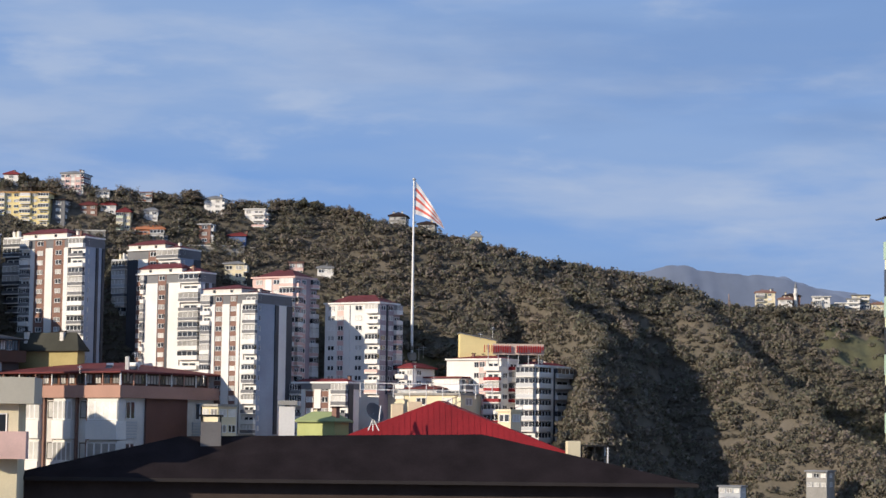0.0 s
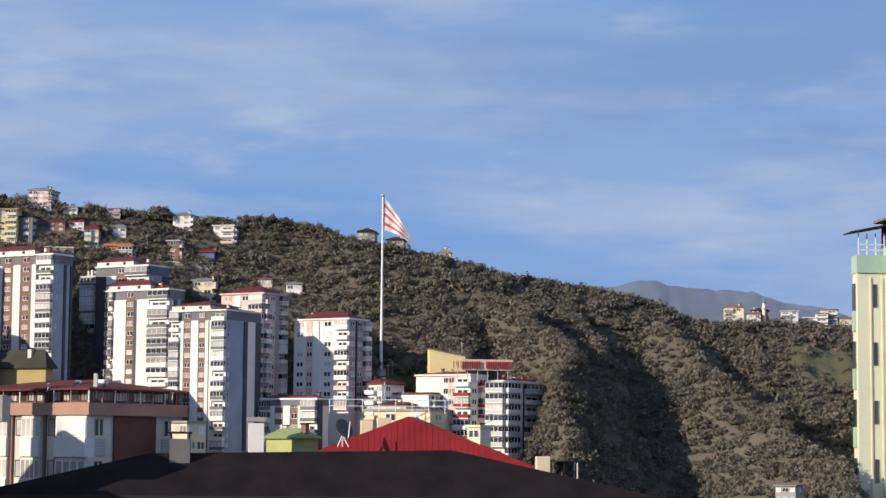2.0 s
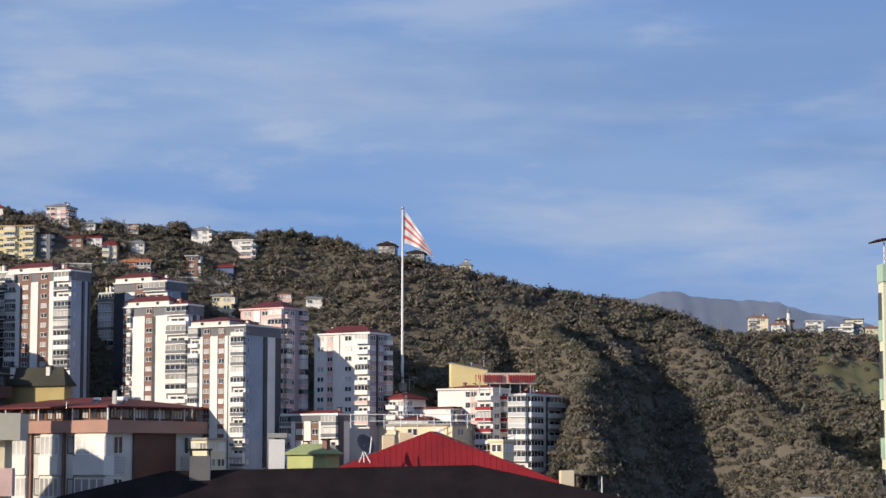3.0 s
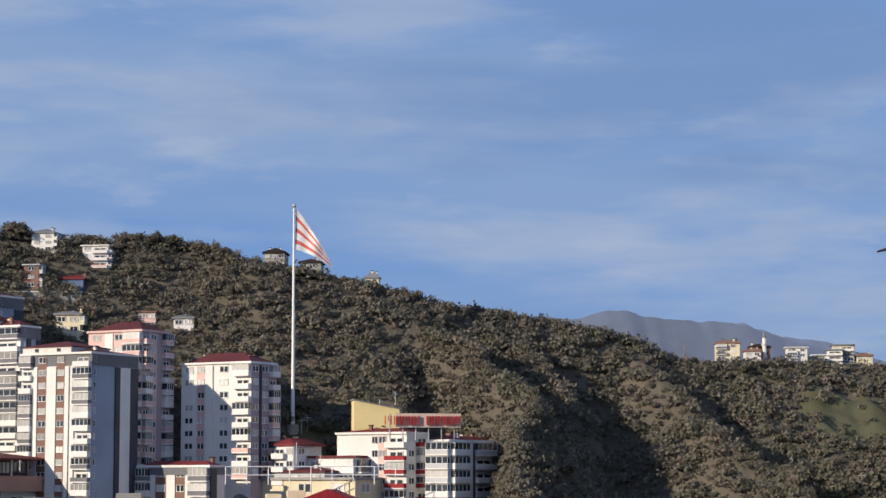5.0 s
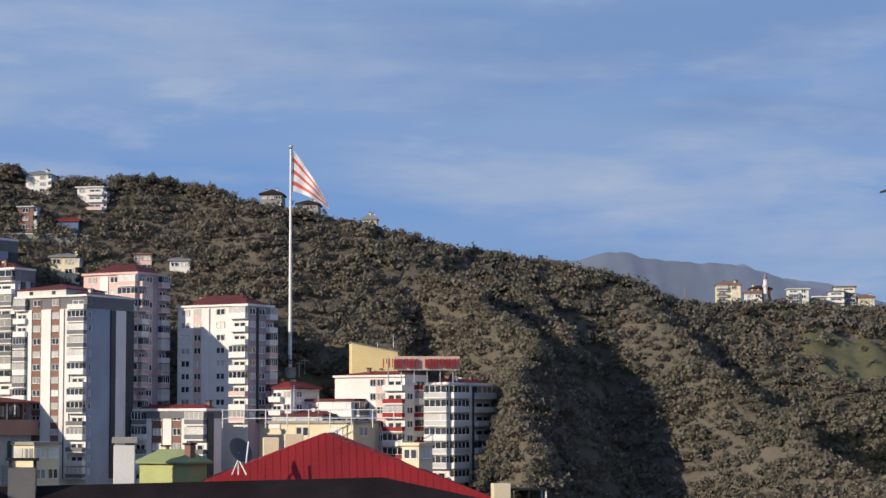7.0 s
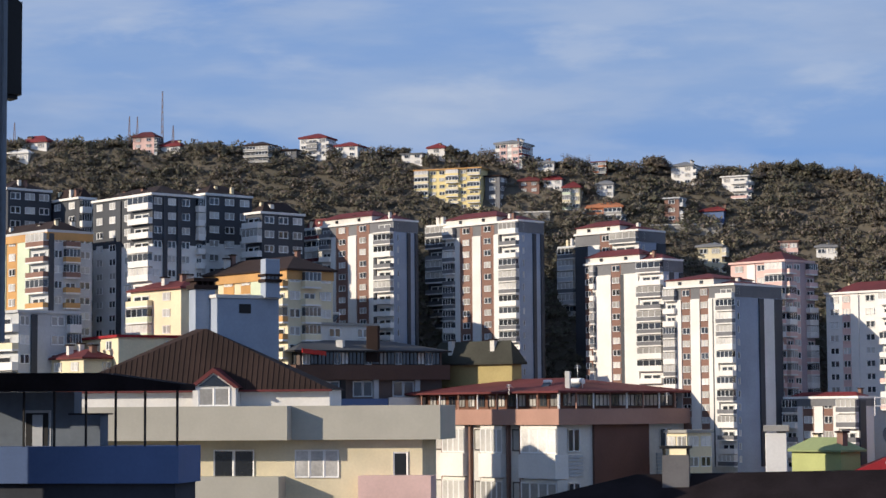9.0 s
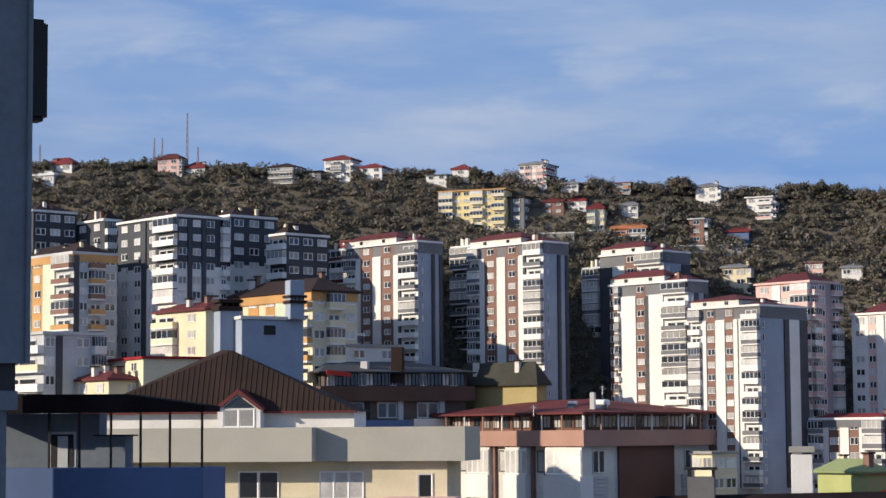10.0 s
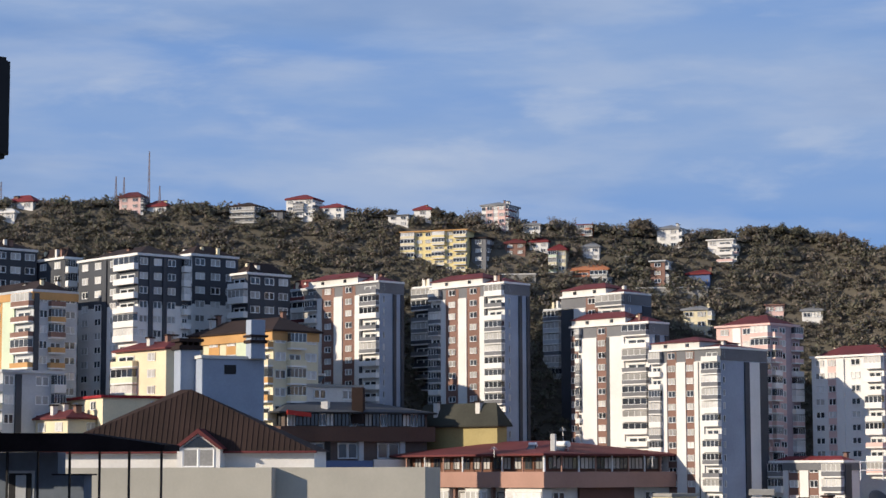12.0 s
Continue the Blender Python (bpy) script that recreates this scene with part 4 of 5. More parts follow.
    prism(bm, [(g0 + 0.75, gb + 0.1), (gx, gz - 0.55), (g1 - 0.75, gb + 0.1)], y + 1.12, y + 1.2)
    part("dormer_light", bm, GLASS, d, world=ob)
    piece("window", window_mesh((g1 - g0) * 0.62, gb - zt, FRAME, CURTAIN, 2), ob, ob.matrix_basis.inverted() @ pose(gx, y + 1.2, zt + 0.02))


build_cream_block()


def build_chimneys():
    for x0, z0, x1, z1, y0, y1, cap in ((-45.25, 24.16, -43.20, 29.71, 203.0, 204.6, True), (-43.95, 24.16, -38.60, 29.00, 203.9, 205.9, False), (-39.95, 32.05, -38.44, 30.25, 204.6, 205.8, True)):
        ob = near_box("roof_chimney", "tall pale blue-grey rendered chimney on a roof", "chimney", x0, z0, x1, z1, y0, y1, BLUEGREY, down=z0 - 3)
        if cap:
            bm = bmesh.new()
            w = x1 - x0
            box(bm, x0 - 0.1 * w, x1 + 0.1 * w, y0 - 0.2, y1 + 0.2, z1, z1 + 0.16 * w)
            part("cap", bm, BROWNROOF, ob, world=ob)
            for k in range(4):
                bm = bmesh.new()
                c = x0 + w * (0.08 + 0.28 * k)
                box(bm, c - 0.04 * w, c + 0.04 * w, y0, y1, z1 + 0.16 * w, z1 + 0.3 * w)
                part("cap_pillar", bm, BROWNROOF, ob, world=ob)
            bm = bmesh.new()
            box(bm, x0 - 0.12 * w, x1 + 0.12 * w, y0 - 0.25, y1 + 0.25, z1 + 0.3 * w, z1 + 0.42 * w)
            part("cap_slab", bm, BROWNROOF, ob, world=ob)
        else:
            bm = bmesh.new()
            box(bm, x0 - 0.12, x1 + 0.12, y0 - 0.12, y1 + 0.12, z1, z1 + 0.25)
            part("coping", bm, OFFWHITE, ob, world=ob)
            bm = bmesh.new()
            box(bm, x0 + 1.9, x0 + 2.9, y0 - 0.05, y0 - 0.003, z1 - 1.15, z1 - 0.45)
            part("vent", bm, BLACK, ob, world=ob)
        ob.matrix_basis = ob.matrix_basis @ pose(0, 0, 0, 0, 0, 40) @ Matrix.Diagonal((0.80 if cap else 0.97, 0.80 if cap else 0.97, 1, 1))


build_chimneys()


# ---- green tower beside the view ----
def build_green_tower():
    y = 212.0
    x0, zt = 61.29, 36.58
    xc, _ = 64.34, 36.45
    ob = thing("apartment_tower", x0 + 6, y, 0.0, 0, "pale green and cream tower with a roof terrace", "apartment tower")
    zr = 34.73
    bm = bmesh.new()
    box(bm, x0, xc, y + 1.2, y + 3, 0, zr)
    box(bm, x0 + 4, xc + 10, y + 3, y + 11, 0, zr)
    part("body", bm, GREENWALL, ob, world=ob)
    bm = bmesh.new()
    box(bm, xc, xc + 14, y, y + 3, 0, zr)
    part("body", bm, GREENWALL, ob, world=ob)
    bm = bmesh.new()
    box(bm, x0 - 0.1, xc - 0.05, y + 1.0, y + 3.1, zr, zt)
    box(bm, xc - 0.05, xc + 14.1, y - 0.2, y + 3.1, zr, zt + 0.9)
    part("terrace_band", bm, MINT, ob, world=ob)
    h = 32.29 - 26.23
    for k in range(6):
        zz = zr - 0.6 - (k + 1) * h
        for xx, yy in ((x0 + (xc - x0) * 0.62, y + 1.2), (xc + 0.75, y), (xc + 3.6, y)):
            piece("window", window_mesh(0.42, h * 0.40, DARKFRAME, GLASS, 1), ob, ob.matrix_basis.inverted() @ pose(xx, yy - 0.004, zz + h * 0.5))
        bm = bmesh.new()
        box(bm, x0 - 0.2, x0, y + 1.8, y + 2.7, zz + h * 0.1, zz + h * 0.45)
        part("bay", bm, MINT, ob, world=ob)
        bm = bmesh.new()
        box(bm, x0 - 0.17, x0, y + 1.85, y + 2.65, zz + h * 0.45, zz + h * 0.92)
        part("bay_glazing", bm, GLASS, ob, world=ob)
    for xx, yy in ((x0 + (xc - x0) * 0.45, y + 1.06), (x0 + (xc - x0) * 0.85, y + 1.06), (xc + 0.3, y - 0.14), (xc + 1.2, y - 0.14), (xc + 2.8, y - 0.14)):
        bm = bmesh.new()
        box(bm, xx - 0.07, xx + 0.07, yy, yy + 0.14, 0, zr - 0.5)
        part("wall_strip", bm, CREAM, ob, world=ob)
    # open terrace with posts, rail and a thin roof
    rz = 38.87
    for k in range(4):
        bm = bmesh.new()
        xx = x0 + 0.2 + (xc - x0 - 0.3) * k / 3
        box(bm, xx - 0.06, xx + 0.06, y + 1.3, y + 1.42, zt, rz)
        part("terrace_post", bm, WHITEMETAL, ob, world=ob)
    for f in (0.25, 0.5):
        bm = bmesh.new()
        box(bm, x0 + 0.1, xc, y + 1.3, y + 1.38, zt + (rz - zt) * f - 0.05, zt + (rz - zt) * f + 0.04)
        part("rail", bm, WHITEMETAL, ob, world=ob)
    bm = bmesh.new()
    prism(bm, [(x0 - 0.8, rz), (xc + 0.1, rz + 0.75), (xc + 0.1, rz + 0.95), (x0 - 0.8, rz + 0.15)], y + 0.4, y + 3.6)
    part("terrace_roof", bm, BROWNROOF, ob, world=ob)
    bm = bmesh.new()
    box(bm, xc + 0.1, xc + 13.5, y + 0.6, y + 3, zt + 0.9, rz + 1.1)
    part("penthouse_wall", bm, MAROON, ob, world=ob)
    bm = bmesh.new()
    box(bm, xc - 0.7, xc + 14, y - 0.5, y + 3.4, rz + 1.25, rz + 1.5)
    part("penthouse_roof", bm, GREYROOF, ob, world=ob)


build_green_tower()


# ---- neighbouring wall close by ----
def build_near_wall():
    yw = 150.0
    xe, zt = -38.25, 44.10
    xb, zb = -38.58, 22.53
    ob = thing("neighbour_building", xe, yw, 0.0, 44, "shaded grey-blue rendered corner of a close building", "building")
    x2 = (xb - xe) / math.cos(radians(44))
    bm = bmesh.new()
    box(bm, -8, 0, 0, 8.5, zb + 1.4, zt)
    part("upper_wall", bm, SHADEWALL, ob, "shade-toned grey-blue render with dark drip stains")
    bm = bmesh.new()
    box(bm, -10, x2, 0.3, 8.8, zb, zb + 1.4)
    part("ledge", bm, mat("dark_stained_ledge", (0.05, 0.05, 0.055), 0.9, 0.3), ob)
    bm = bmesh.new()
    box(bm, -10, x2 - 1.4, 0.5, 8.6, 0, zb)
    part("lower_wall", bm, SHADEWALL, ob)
    hb, hz = 36.65, 42.04
    bm = bmesh.new()
    box(bm, 0.0, 1.45, 0.9, 2.2, hb, hz)
    bmesh.ops.bevel(bm, geom=bm.edges[:], offset=0.22, segments=2, affect="EDGES")
    part("awning_box", bm, BLACK, ob, "black metal box on brackets")
    bm = bmesh.new()
    tube(bm, (0.02, -0.12, zb + 1.4), (0.02, -0.12, zt), 0.14, 0.14, 8)
    part("downpipe", bm, SHADEWALL, ob)
    bm = bmesh.new()
    tube(bm, (x2 - 0.8, 0.2, 0), (x2 - 0.8, 0.2, zb), 0.3, 0.3, 10)
    part("lower_downpipe", bm, SHADEWALL, ob)
    bm = bmesh.new()
    box(bm, x2 - 3.6, x2 - 0.1, -0.3, 0.3, zb - 1.0, zb - 0.02)
    part("gutter_box", bm, SHADEWALL, ob)
    piece("window", window_mesh(3.2, 5.8, GREYWALL, GLASS, 2), ob, pose(x2 - 5.0, 0.49, zb - 6.0))


build_near_wall()


# ---- terrace with black posts ----
def build_terrace():
    y = 158.0
    xr, zp = -31.36, 18.46
    xl = -45.52
    zb = 16.46
    ob = thing("terrace_house", (xl + xr) / 2, y, 0.0, 0, "roof terrace with a blue panel and black posts", "house")
    bm = bmesh.new()
    box(bm, xl, xr, y, y + 4, zb, zp)
    part("parapet", bm, BLUEPANEL, ob, world=ob)
    # wall under the parapet: near black, with shade put into its colour
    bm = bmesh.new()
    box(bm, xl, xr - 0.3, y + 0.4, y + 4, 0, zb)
    part("wall", bm, mat("shade_darkened_wall", (0.05, 0.055, 0.07), 0.9), ob, world=ob)
    zt = 21.53
    for px in (-40.26, -38.50, -36.68, -34.98, -33.31, -31.49):
        bm = bmesh.new()
        box(bm, px - 0.05, px + 0.05, y + 0.1, y + 0.24, zp, zt)
        part("terrace_post", bm, BLACK, ob, world=ob)
    zl, zr = 22.52, 21.81
    bm = bmesh.new()
    prism(bm, [(xl, zt - 0.05), (-31.18, zt - 0.05), (-31.18, zr), (-35.73, 22.46), (xl, zl)], y - 0.3, y + 2.4)
    part("terrace_roof", bm, DARKROOF, ob, world=ob)
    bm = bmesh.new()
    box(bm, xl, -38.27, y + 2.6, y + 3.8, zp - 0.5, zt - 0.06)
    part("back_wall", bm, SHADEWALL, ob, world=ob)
    dx0, dx1 = -41.25, -39.62
    dz = 20.45
    bm = bmesh.new()
    box(bm, dx0, dx1, y + 2.56, y + 2.62, zp - 0.4, dz)
    door = part("door_frame", bm, GREYWALL, ob, world=ob)
    bm = bmesh.new()
    box(bm, dx0 + 0.15, dx1 - 0.15, y + 2.52, y + 2.57, zp - 0.4, dz - 0.15)
    part("door_leaf", bm, BLACK, door, world=ob)
    bm = bmesh.new()
    box(bm, (dx0 + dx1) / 2 - 0.25, (dx0 + dx1) / 2 + 0.35, y + 2.48, y + 2.53, zp - 0.4, dz - 0.25)
    part("door_pane", bm, GREYWALL, door, world=ob)
    bm = bmesh.new()
    box(bm, -38.41, -36.67, y + 2.4, y + 3.7, zp - 0.5, 20.18)
    store = part("store_box", bm, SHADEWALL, ob, world=ob)
    bm = bmesh.new()
    box(bm, -38.51, -36.41, y + 2.3, y + 3.8, 20.18, 20.27)
    part("store_lid", bm, BLACK, store, world=ob)


build_terrace()


# ---- roofs between the near blocks and the towers ----
def build_penthouse_block():
    x, y, wf, ws, turn = -40.46, 218.43, 7.60, 13.50, 56
    c, k = math.cos(radians(turn)), math.sin(radians(turn))
    FOOT.append((x - wf * c, y + wf * k, c, k, wf, ws, 26.0))
    ob = thing("apartment_block", x - wf * c, y + wf * k, 0.0, -turn, "dark penthouse block with a long glazed terrace", "apartment block")
    flank = pose(wf, 0, 0, 0, 0, 90)
    brown = mat("dark_brown_band", (0.115, 0.066, 0.050), 0.85, 0.15)
    bm = bmesh.new()
    box(bm, 0.3, wf - 0.3, 0.3, ws - 0.3, 0, 25.40)
    part("body", bm, mat("brown_grey_render", (0.13, 0.10, 0.09), 0.85), ob)
    bm = bmesh.new()
    box(bm, -0.25, wf + 0.25, -0.25, ws + 0.25, 22.95, 24.20)
    part("terrace_band", bm, brown, ob)
    # glazed top storey with slim mullions, set back behind the band
    n = 18
    for q in range(n):
        w = (ws - 1.0) / n
        piece("terrace_glazing", window_mesh(w * 0.94, 1.05, BLACK if q % 4 else WHITEMETAL, GLASS if (q * 7) % 5 else CURTAIN, 2), ob, flank @ pose(0.5 + w * (q + 0.5), 0.29, 24.24))
    for q in range(5):
        piece("terrace_glazing", window_mesh(0.9, 1.05, BLACK, CURTAIN if q % 2 else GLASS, 2), ob, pose(1.2 + 1.2 * q, 0.29, 24.24))
    bm = bmesh.new()
    v = [bm.verts.new(p) for p in ((-0.4, -0.4, 25.42), (wf + 0.4, -0.4, 25.42), (wf + 0.4, ws + 0.3, 25.42), (-0.4, ws + 0.3, 25.42), (0.8, 1.5, 26.35), (wf - 2.6, 1.5, 26.35), (wf - 2.6, ws - 4.5, 26.35), (0.8, ws - 4.5, 26.35))]
    for f in ((0, 1, 5, 4), (1, 2, 6, 5), (2, 3, 7, 6), (3, 0, 4, 7), (4, 5, 6, 7), (3, 2, 1, 0)):
        bm.faces.new([v[i] for i in f])
    part("roof", bm, mat("dark_sheet_roof", (0.075, 0.082, 0.095), 0.7, 0.25), ob, "dark grey sheet roof")
    bm = bmesh.new()
    box(bm, -0.45, wf + 0.45, -0.45, ws + 0.35, 25.28, 25.416)
    part("eave", bm, BLACK, ob)
    # red awning at the near corner
    bm = bmesh.new()
    prism(bm, [(0.2, 25.15), (2.3, 24.95), (2.3, 25.30), (0.2, 25.55)], -0.62, -0.48)
    bmesh.ops.transform(bm, matrix=flank, verts=bm.verts)
    part("awning", bm, REDTRIM, ob, "bright red canvas awning")
    # storey below the band: windows between pale panels, and a blue parapet
    for a, w, lights in ((1.2, 2.6, 3), (5.0, 1.8, 2), (8.6, 2.0, 2)):
        piece("window", window_mesh(w, 1.35, GREYWALL, GLASS, lights), ob, flank @ pose(a + w / 2, 0.29, 21.5))
        bm = bmesh.new()
        box(bm, a + w + 0.05, a + w + 0.5, 0.10, 0.295, 20.4, 22.95)
        bmesh.ops.transform(bm, matrix=flank, verts=bm.verts)
        part("wall_panel", bm, BLACK if lights == 3 else GREYWALL, ob)
    bm = bmesh.new()
    box(bm, -0.2, 7.8, -0.75, -0.55, 19.6, 21.35)
    bmesh.ops.transform(bm, matrix=flank, verts=bm.verts)
    part("parapet", bm, BLUEPANEL, ob)
    bm = bmesh.new()
    box(bm, 7.9, 11.2, -0.75, -0.55, 19.6, 21.45)
    bmesh.ops.transform(bm, matrix=flank, verts=bm.verts)
    part("parapet", bm, OFFWHITE, ob)
    for a, b, w, hh, m in ((2.6, 4.0, 0.55, 0.75, OFFWHITE), (3.2, 9.0, 0.3, 0.5, CREAM), (2.2, 7.2, 0.9, 1.6, BROWNROOF)):
        chimney(ob, a, b, 25.9, w, hh, m)


build_penthouse_block()
building("house", "house with an olive pyramid roof and yellow fascia", "house", -23.35, 224.50, 24.20, 9.16, 1.30, 30, 2, 1.6, "w:1", "w:1", wall=mat("dull_ochre_render", (0.40, 0.33, 0.15), 0.85, 0.15), roof="hip", roof_m=OLIVEROOF, seed=71, rise=1.9)
building("house", "low white house with a red sheet roof", "house", -54.55, 214.00, 26.52, 8.73, 5.88, 50, 2, 1.5, "n:.5 n:.5", "w:.5 n:.3", wall=CREAM, roof="slab", roof_m=REDROOF, seed=72)
building("house", "low cream house with a dark red roof", "house", -57.18, 213.00, 24.75, 5.67, 2.65, 40, 2, 1.5, "n:.5 n:.5", "w:.5 n:.3", wall=CREAM, roof="hip", roof_m=MAROON, seed=73, rise=0.7)
building("house", "white house under cluttered roofs", "house", -39.50, 222.40, 27.65, 7.75, 6.05, 40, 2, 1.55, "n:.3 k:.3 n:.3", "n:.5 n:.5", wall=OFFWHITE, roof="slab", roof_m=CONCRETE, seed=74)
building("house", "small pale house behind the brown block", "house", -7.96, 214.00, 18.43, 2.19, 2.77, 40, 2, 1.6, "n:.5 n:.5", "n:.5 n:.5", wall=CREAM, roof="slab", roof_m=CONCRETE, seed=76)
building("house", "pale green gabled house", "house", 3.82, 212.00, 16.95, 4.89, 2.30, 40, 2, 1.6, "w:1", "w:1", wall=mat("lime_green_render", (0.42, 0.46, 0.20), 0.85, 0.1), roof="hip", roof_m=GREENROOF, seed=77, rise=0.95)
building("house", "small cream house behind a red roof", "house", 21.74, 212.50, 18.27, 1.60, 1.93, 40, 1, 1.6, "n:.5", "n:.5", wall=CREAM, roof="slab", roof_m=CREAM, seed=78)

near_box("roof_chimney", "white rendered chimney with a grey cap", "chimney", -1.74, 15.74, -0.16, 18.45, 209.0, 210.6, WHITE, down=6.0)
near_box("chimney_cap_slab", "grey chimney cap slab", "chimney cap", -1.87, 18.57, 0.05, 19.04, 208.8, 210.8, CONCRETE)
for a, b, q in (((11.41, 17.33), (12.86, 19.20), 215.5), ((9.74, 17.32), (10.97, 18.92), 216.0), ((27.13, 13.74), (28.45, 15.38), 209.0)):
    near_box("roof_chimney", "cream rendered chimney on a roof", "chimney", a[0], a[1], b[0], b[1], q, q + 1.6, CREAM, down=a[1] - 3)


def build_dish():
    x, z = 7.62, 17.77
    ob = thing("satellite_dish", x, 209.5, z - 1.6, 0, "grey satellite dish on a white tube stand", "satellite dish")
    bm = bmesh.new()
    rings = []
    for j in range(6):
        r = 1.05 * j / 5 + 0.02
        rings.append([bm.verts.new((r * math.cos(k * math.tau / 24), r * math.sin(k * math.tau / 24), 0.30 * (r / 1.05) ** 2)) for k in range(24)])
    for j in range(5):
        for k in range(24):
            bm.faces.new((rings[j][k], rings[j][(k + 1) % 24], rings[j + 1][(k + 1) % 24], rings[j + 1][k])).smooth = True
    bm.faces.new(rings[0][::-1])
    bmesh.ops.solidify(bm, geom=bm.faces[:], thickness=0.04)
    bmesh.ops.transform(bm, matrix=pose(0, 0, 1.7, 62, 0, 40), verts=bm.verts)
    part("reflector", bm, mat("grey_dish_metal", (0.20, 0.20, 0.22), 0.5, 0.2), ob)
    for p, q in (((0, 0, 0), (0, 0, 1.7)), ((-0.5, -0.6, 0.0), (0, 0, 1.2)), ((0.6, -0.5, 0.0), (0, 0, 1.2)), ((0.55, -0.9, 0.9), (0.75, -0.1, 2.5))):
        bm = bmesh.new()
        tube(bm, p, q, 0.06, 0.06, 6)
        part("stand_tube", bm, WHITEMETAL, ob)


build_dish()


def build_pergola():
    x0, z1 = 28.61, 14.85
    x1 = 31.27
    ob = thing("pergola", (x0 + x1) / 2, 209.5, z1 - 3, 0, "small dark steel pergola on a roof", "pergola")
    for xx in (x0, (x0 + x1) / 2, x1):
        for yy in (209.5, 211.5):
            bm = bmesh.new()
            box(bm, xx - 0.06, xx + 0.06, yy - 0.06, yy + 0.06, z1 - 3, z1)
            part("post", bm, WHITEMETAL if xx == x1 else BLACK, ob, world=ob)
    bm = bmesh.new()
    box(bm, x0 - 0.1, x1 + 0.1, 209.3, 211.7, z1, z1 + 0.12)
    part("top", bm, BLACK, ob, world=ob)


build_pergola()


def build_sign():
    x0, z0 = 19.47, 24.32
    x1, z1 = 25.87, 25.47
    ob = thing("roof_sign", (x0 + x1) / 2, 219.0, z0 - 0.6, 0, "pale roof sign board with red lettering bars", "sign")
    bm = bmesh.new()
    box(bm, x0 + 1.0, x1, 219.2, 219.35, z0, z1)
    part("board", bm, mat("pale_sign_board", (0.62, 0.50, 0.42), 0.6, 0.15), ob, world=ob)
    rng = random.Random(5)
    n = 13
    for k in range(n):
        if k == 6:
            continue
        c = x0 + (x1 - x0) * (k + 0.5) / n
        w = (x1 - x0) / n * 0.36
        bm = bmesh.new()
        box(bm, c - w, c - w * 0.60, 218.95, 219.15, z0 + 0.22, z1 - 0.20)
        part("letter_bar", bm, REDTRIM, ob, world=ob)
        bm = bmesh.new()
        box(bm, c + w * 0.5, c + w * 0.9, 218.95, 219.15, z0 + 0.22 + 0.3 * (k % 3 == 0), z1 - 0.20)
        part("letter_bar", bm, REDTRIM, ob, world=ob)
    for k in range(6):
        bm = bmesh.new()
        c = x0 + (x1 - x0) * (k + 0.5) / 6
        tube(bm, (c, 219.45, z0 - 1.0), (c, 219.45, z1), 0.05, 0.05, 6)
        part("sign_post", bm, METAL, ob, world=ob)
    return ob


build_sign()


def crest_y(x):
    """Where the ridge line runs at x."""
    right = min(max((x - 2.0) / 10.0, 0), 1)
    return 246.2 - 3.0 * right * right * (3 - 2 * right)


MASTSTEEL = mat("weathered_mast_steel", (0.26, 0.20, 0.19), 0.6, 0.15, metal=0.3)


def build_mast(x, y, height, spread=0.13):
    z = float(lie(x, y)) - 0.1
    ob = thing("radio_mast", x, y, z, 0, "thin steel lattice radio mast on the ridge", "radio mast")
    for a, b in ((-1, -1), (1, -1), (0, 1)):
        bm = bmesh.new()
        tube(bm, (a * spread, b * spread, 0), (a * spread * 0.25, b * spread * 0.25, height), 0.035, 0.025, 5)
        part("mast_leg", bm, MASTSTEEL, ob)
    for k in range(9):
        f, g = k / 9, (k + 1) / 9
        bm = bmesh.new()
        tube(bm, (-spread * (1 - 0.75 * f), -spread * (1 - 0.75 * f), height * f), (spread * (1 - 0.75 * g), -spread * (1 - 0.75 * g), height * g), 0.02, 0.02, 4)
        part("mast_brace", bm, MASTSTEEL, ob)


for mx, mh in ((-61.45, 5.7), (-60.34, 2.3), (-64.04, 3.0), (-64.87, 3.0), (-76.94, 2.4)):
    build_mast(mx, crest_y(mx), mh)
build_mast(50.57, 243.1, 2.0, 0.1)


def build_minaret():
    x, y = 59.25, 246.00
    zt = 34.51
    z = float(lie(x, y)) - 0.3
    ob = thing("minaret", x, y, z, 0, "slim white stone minaret with a pointed top", "minaret")
    hh = zt - z
    bm = bmesh.new()
    tube(bm, (0, 0, 0), (0, 0, hh * 0.82), 0.22, 0.20, 10)
    part("shaft", bm, WHITE, ob)
    bm = bmesh.new()
    tube(bm, (0, 0, hh * 0.62), (0, 0, hh * 0.68), 0.22, 0.36, 10)
    part("gallery", bm, WHITE, ob)
    bm = bmesh.new()
    tube(bm, (0, 0, hh * 0.82), (0, 0, hh), 0.24, 0.02, 10)
    part("spire", bm, GREYROOF, ob)


build_minaret()


def retaining_wall(x0, y0, x1, y1, h, label):
    a, b = Vector((x0, y0, 0)), Vector((x1, y1, 0))
    z = min(float(lie(x0, y0)), float(lie(x1, y1))) - 0.6
    d = b - a
    ob = thing("retaining_wall", x0, y0, z, math.degrees(math.atan2(d.y, d.x)), label, "retaining wall")
    bm = bmesh.new()
    box(bm, 0, d.length, -0.2, 0.4, 0, h + 0.6)
    part("wall", bm, CONCRETE, ob)
    bm = bmesh.new()
    box(bm, -0.05, d.length + 0.05, -0.28, 0.48, h + 0.6, h + 0.72)
    part("coping", bm, OFFWHITE, ob)


retaining_wall(-13.10, 242.80, -6.41, 242.90, 0.6, "long pale concrete retaining wall on the slope")
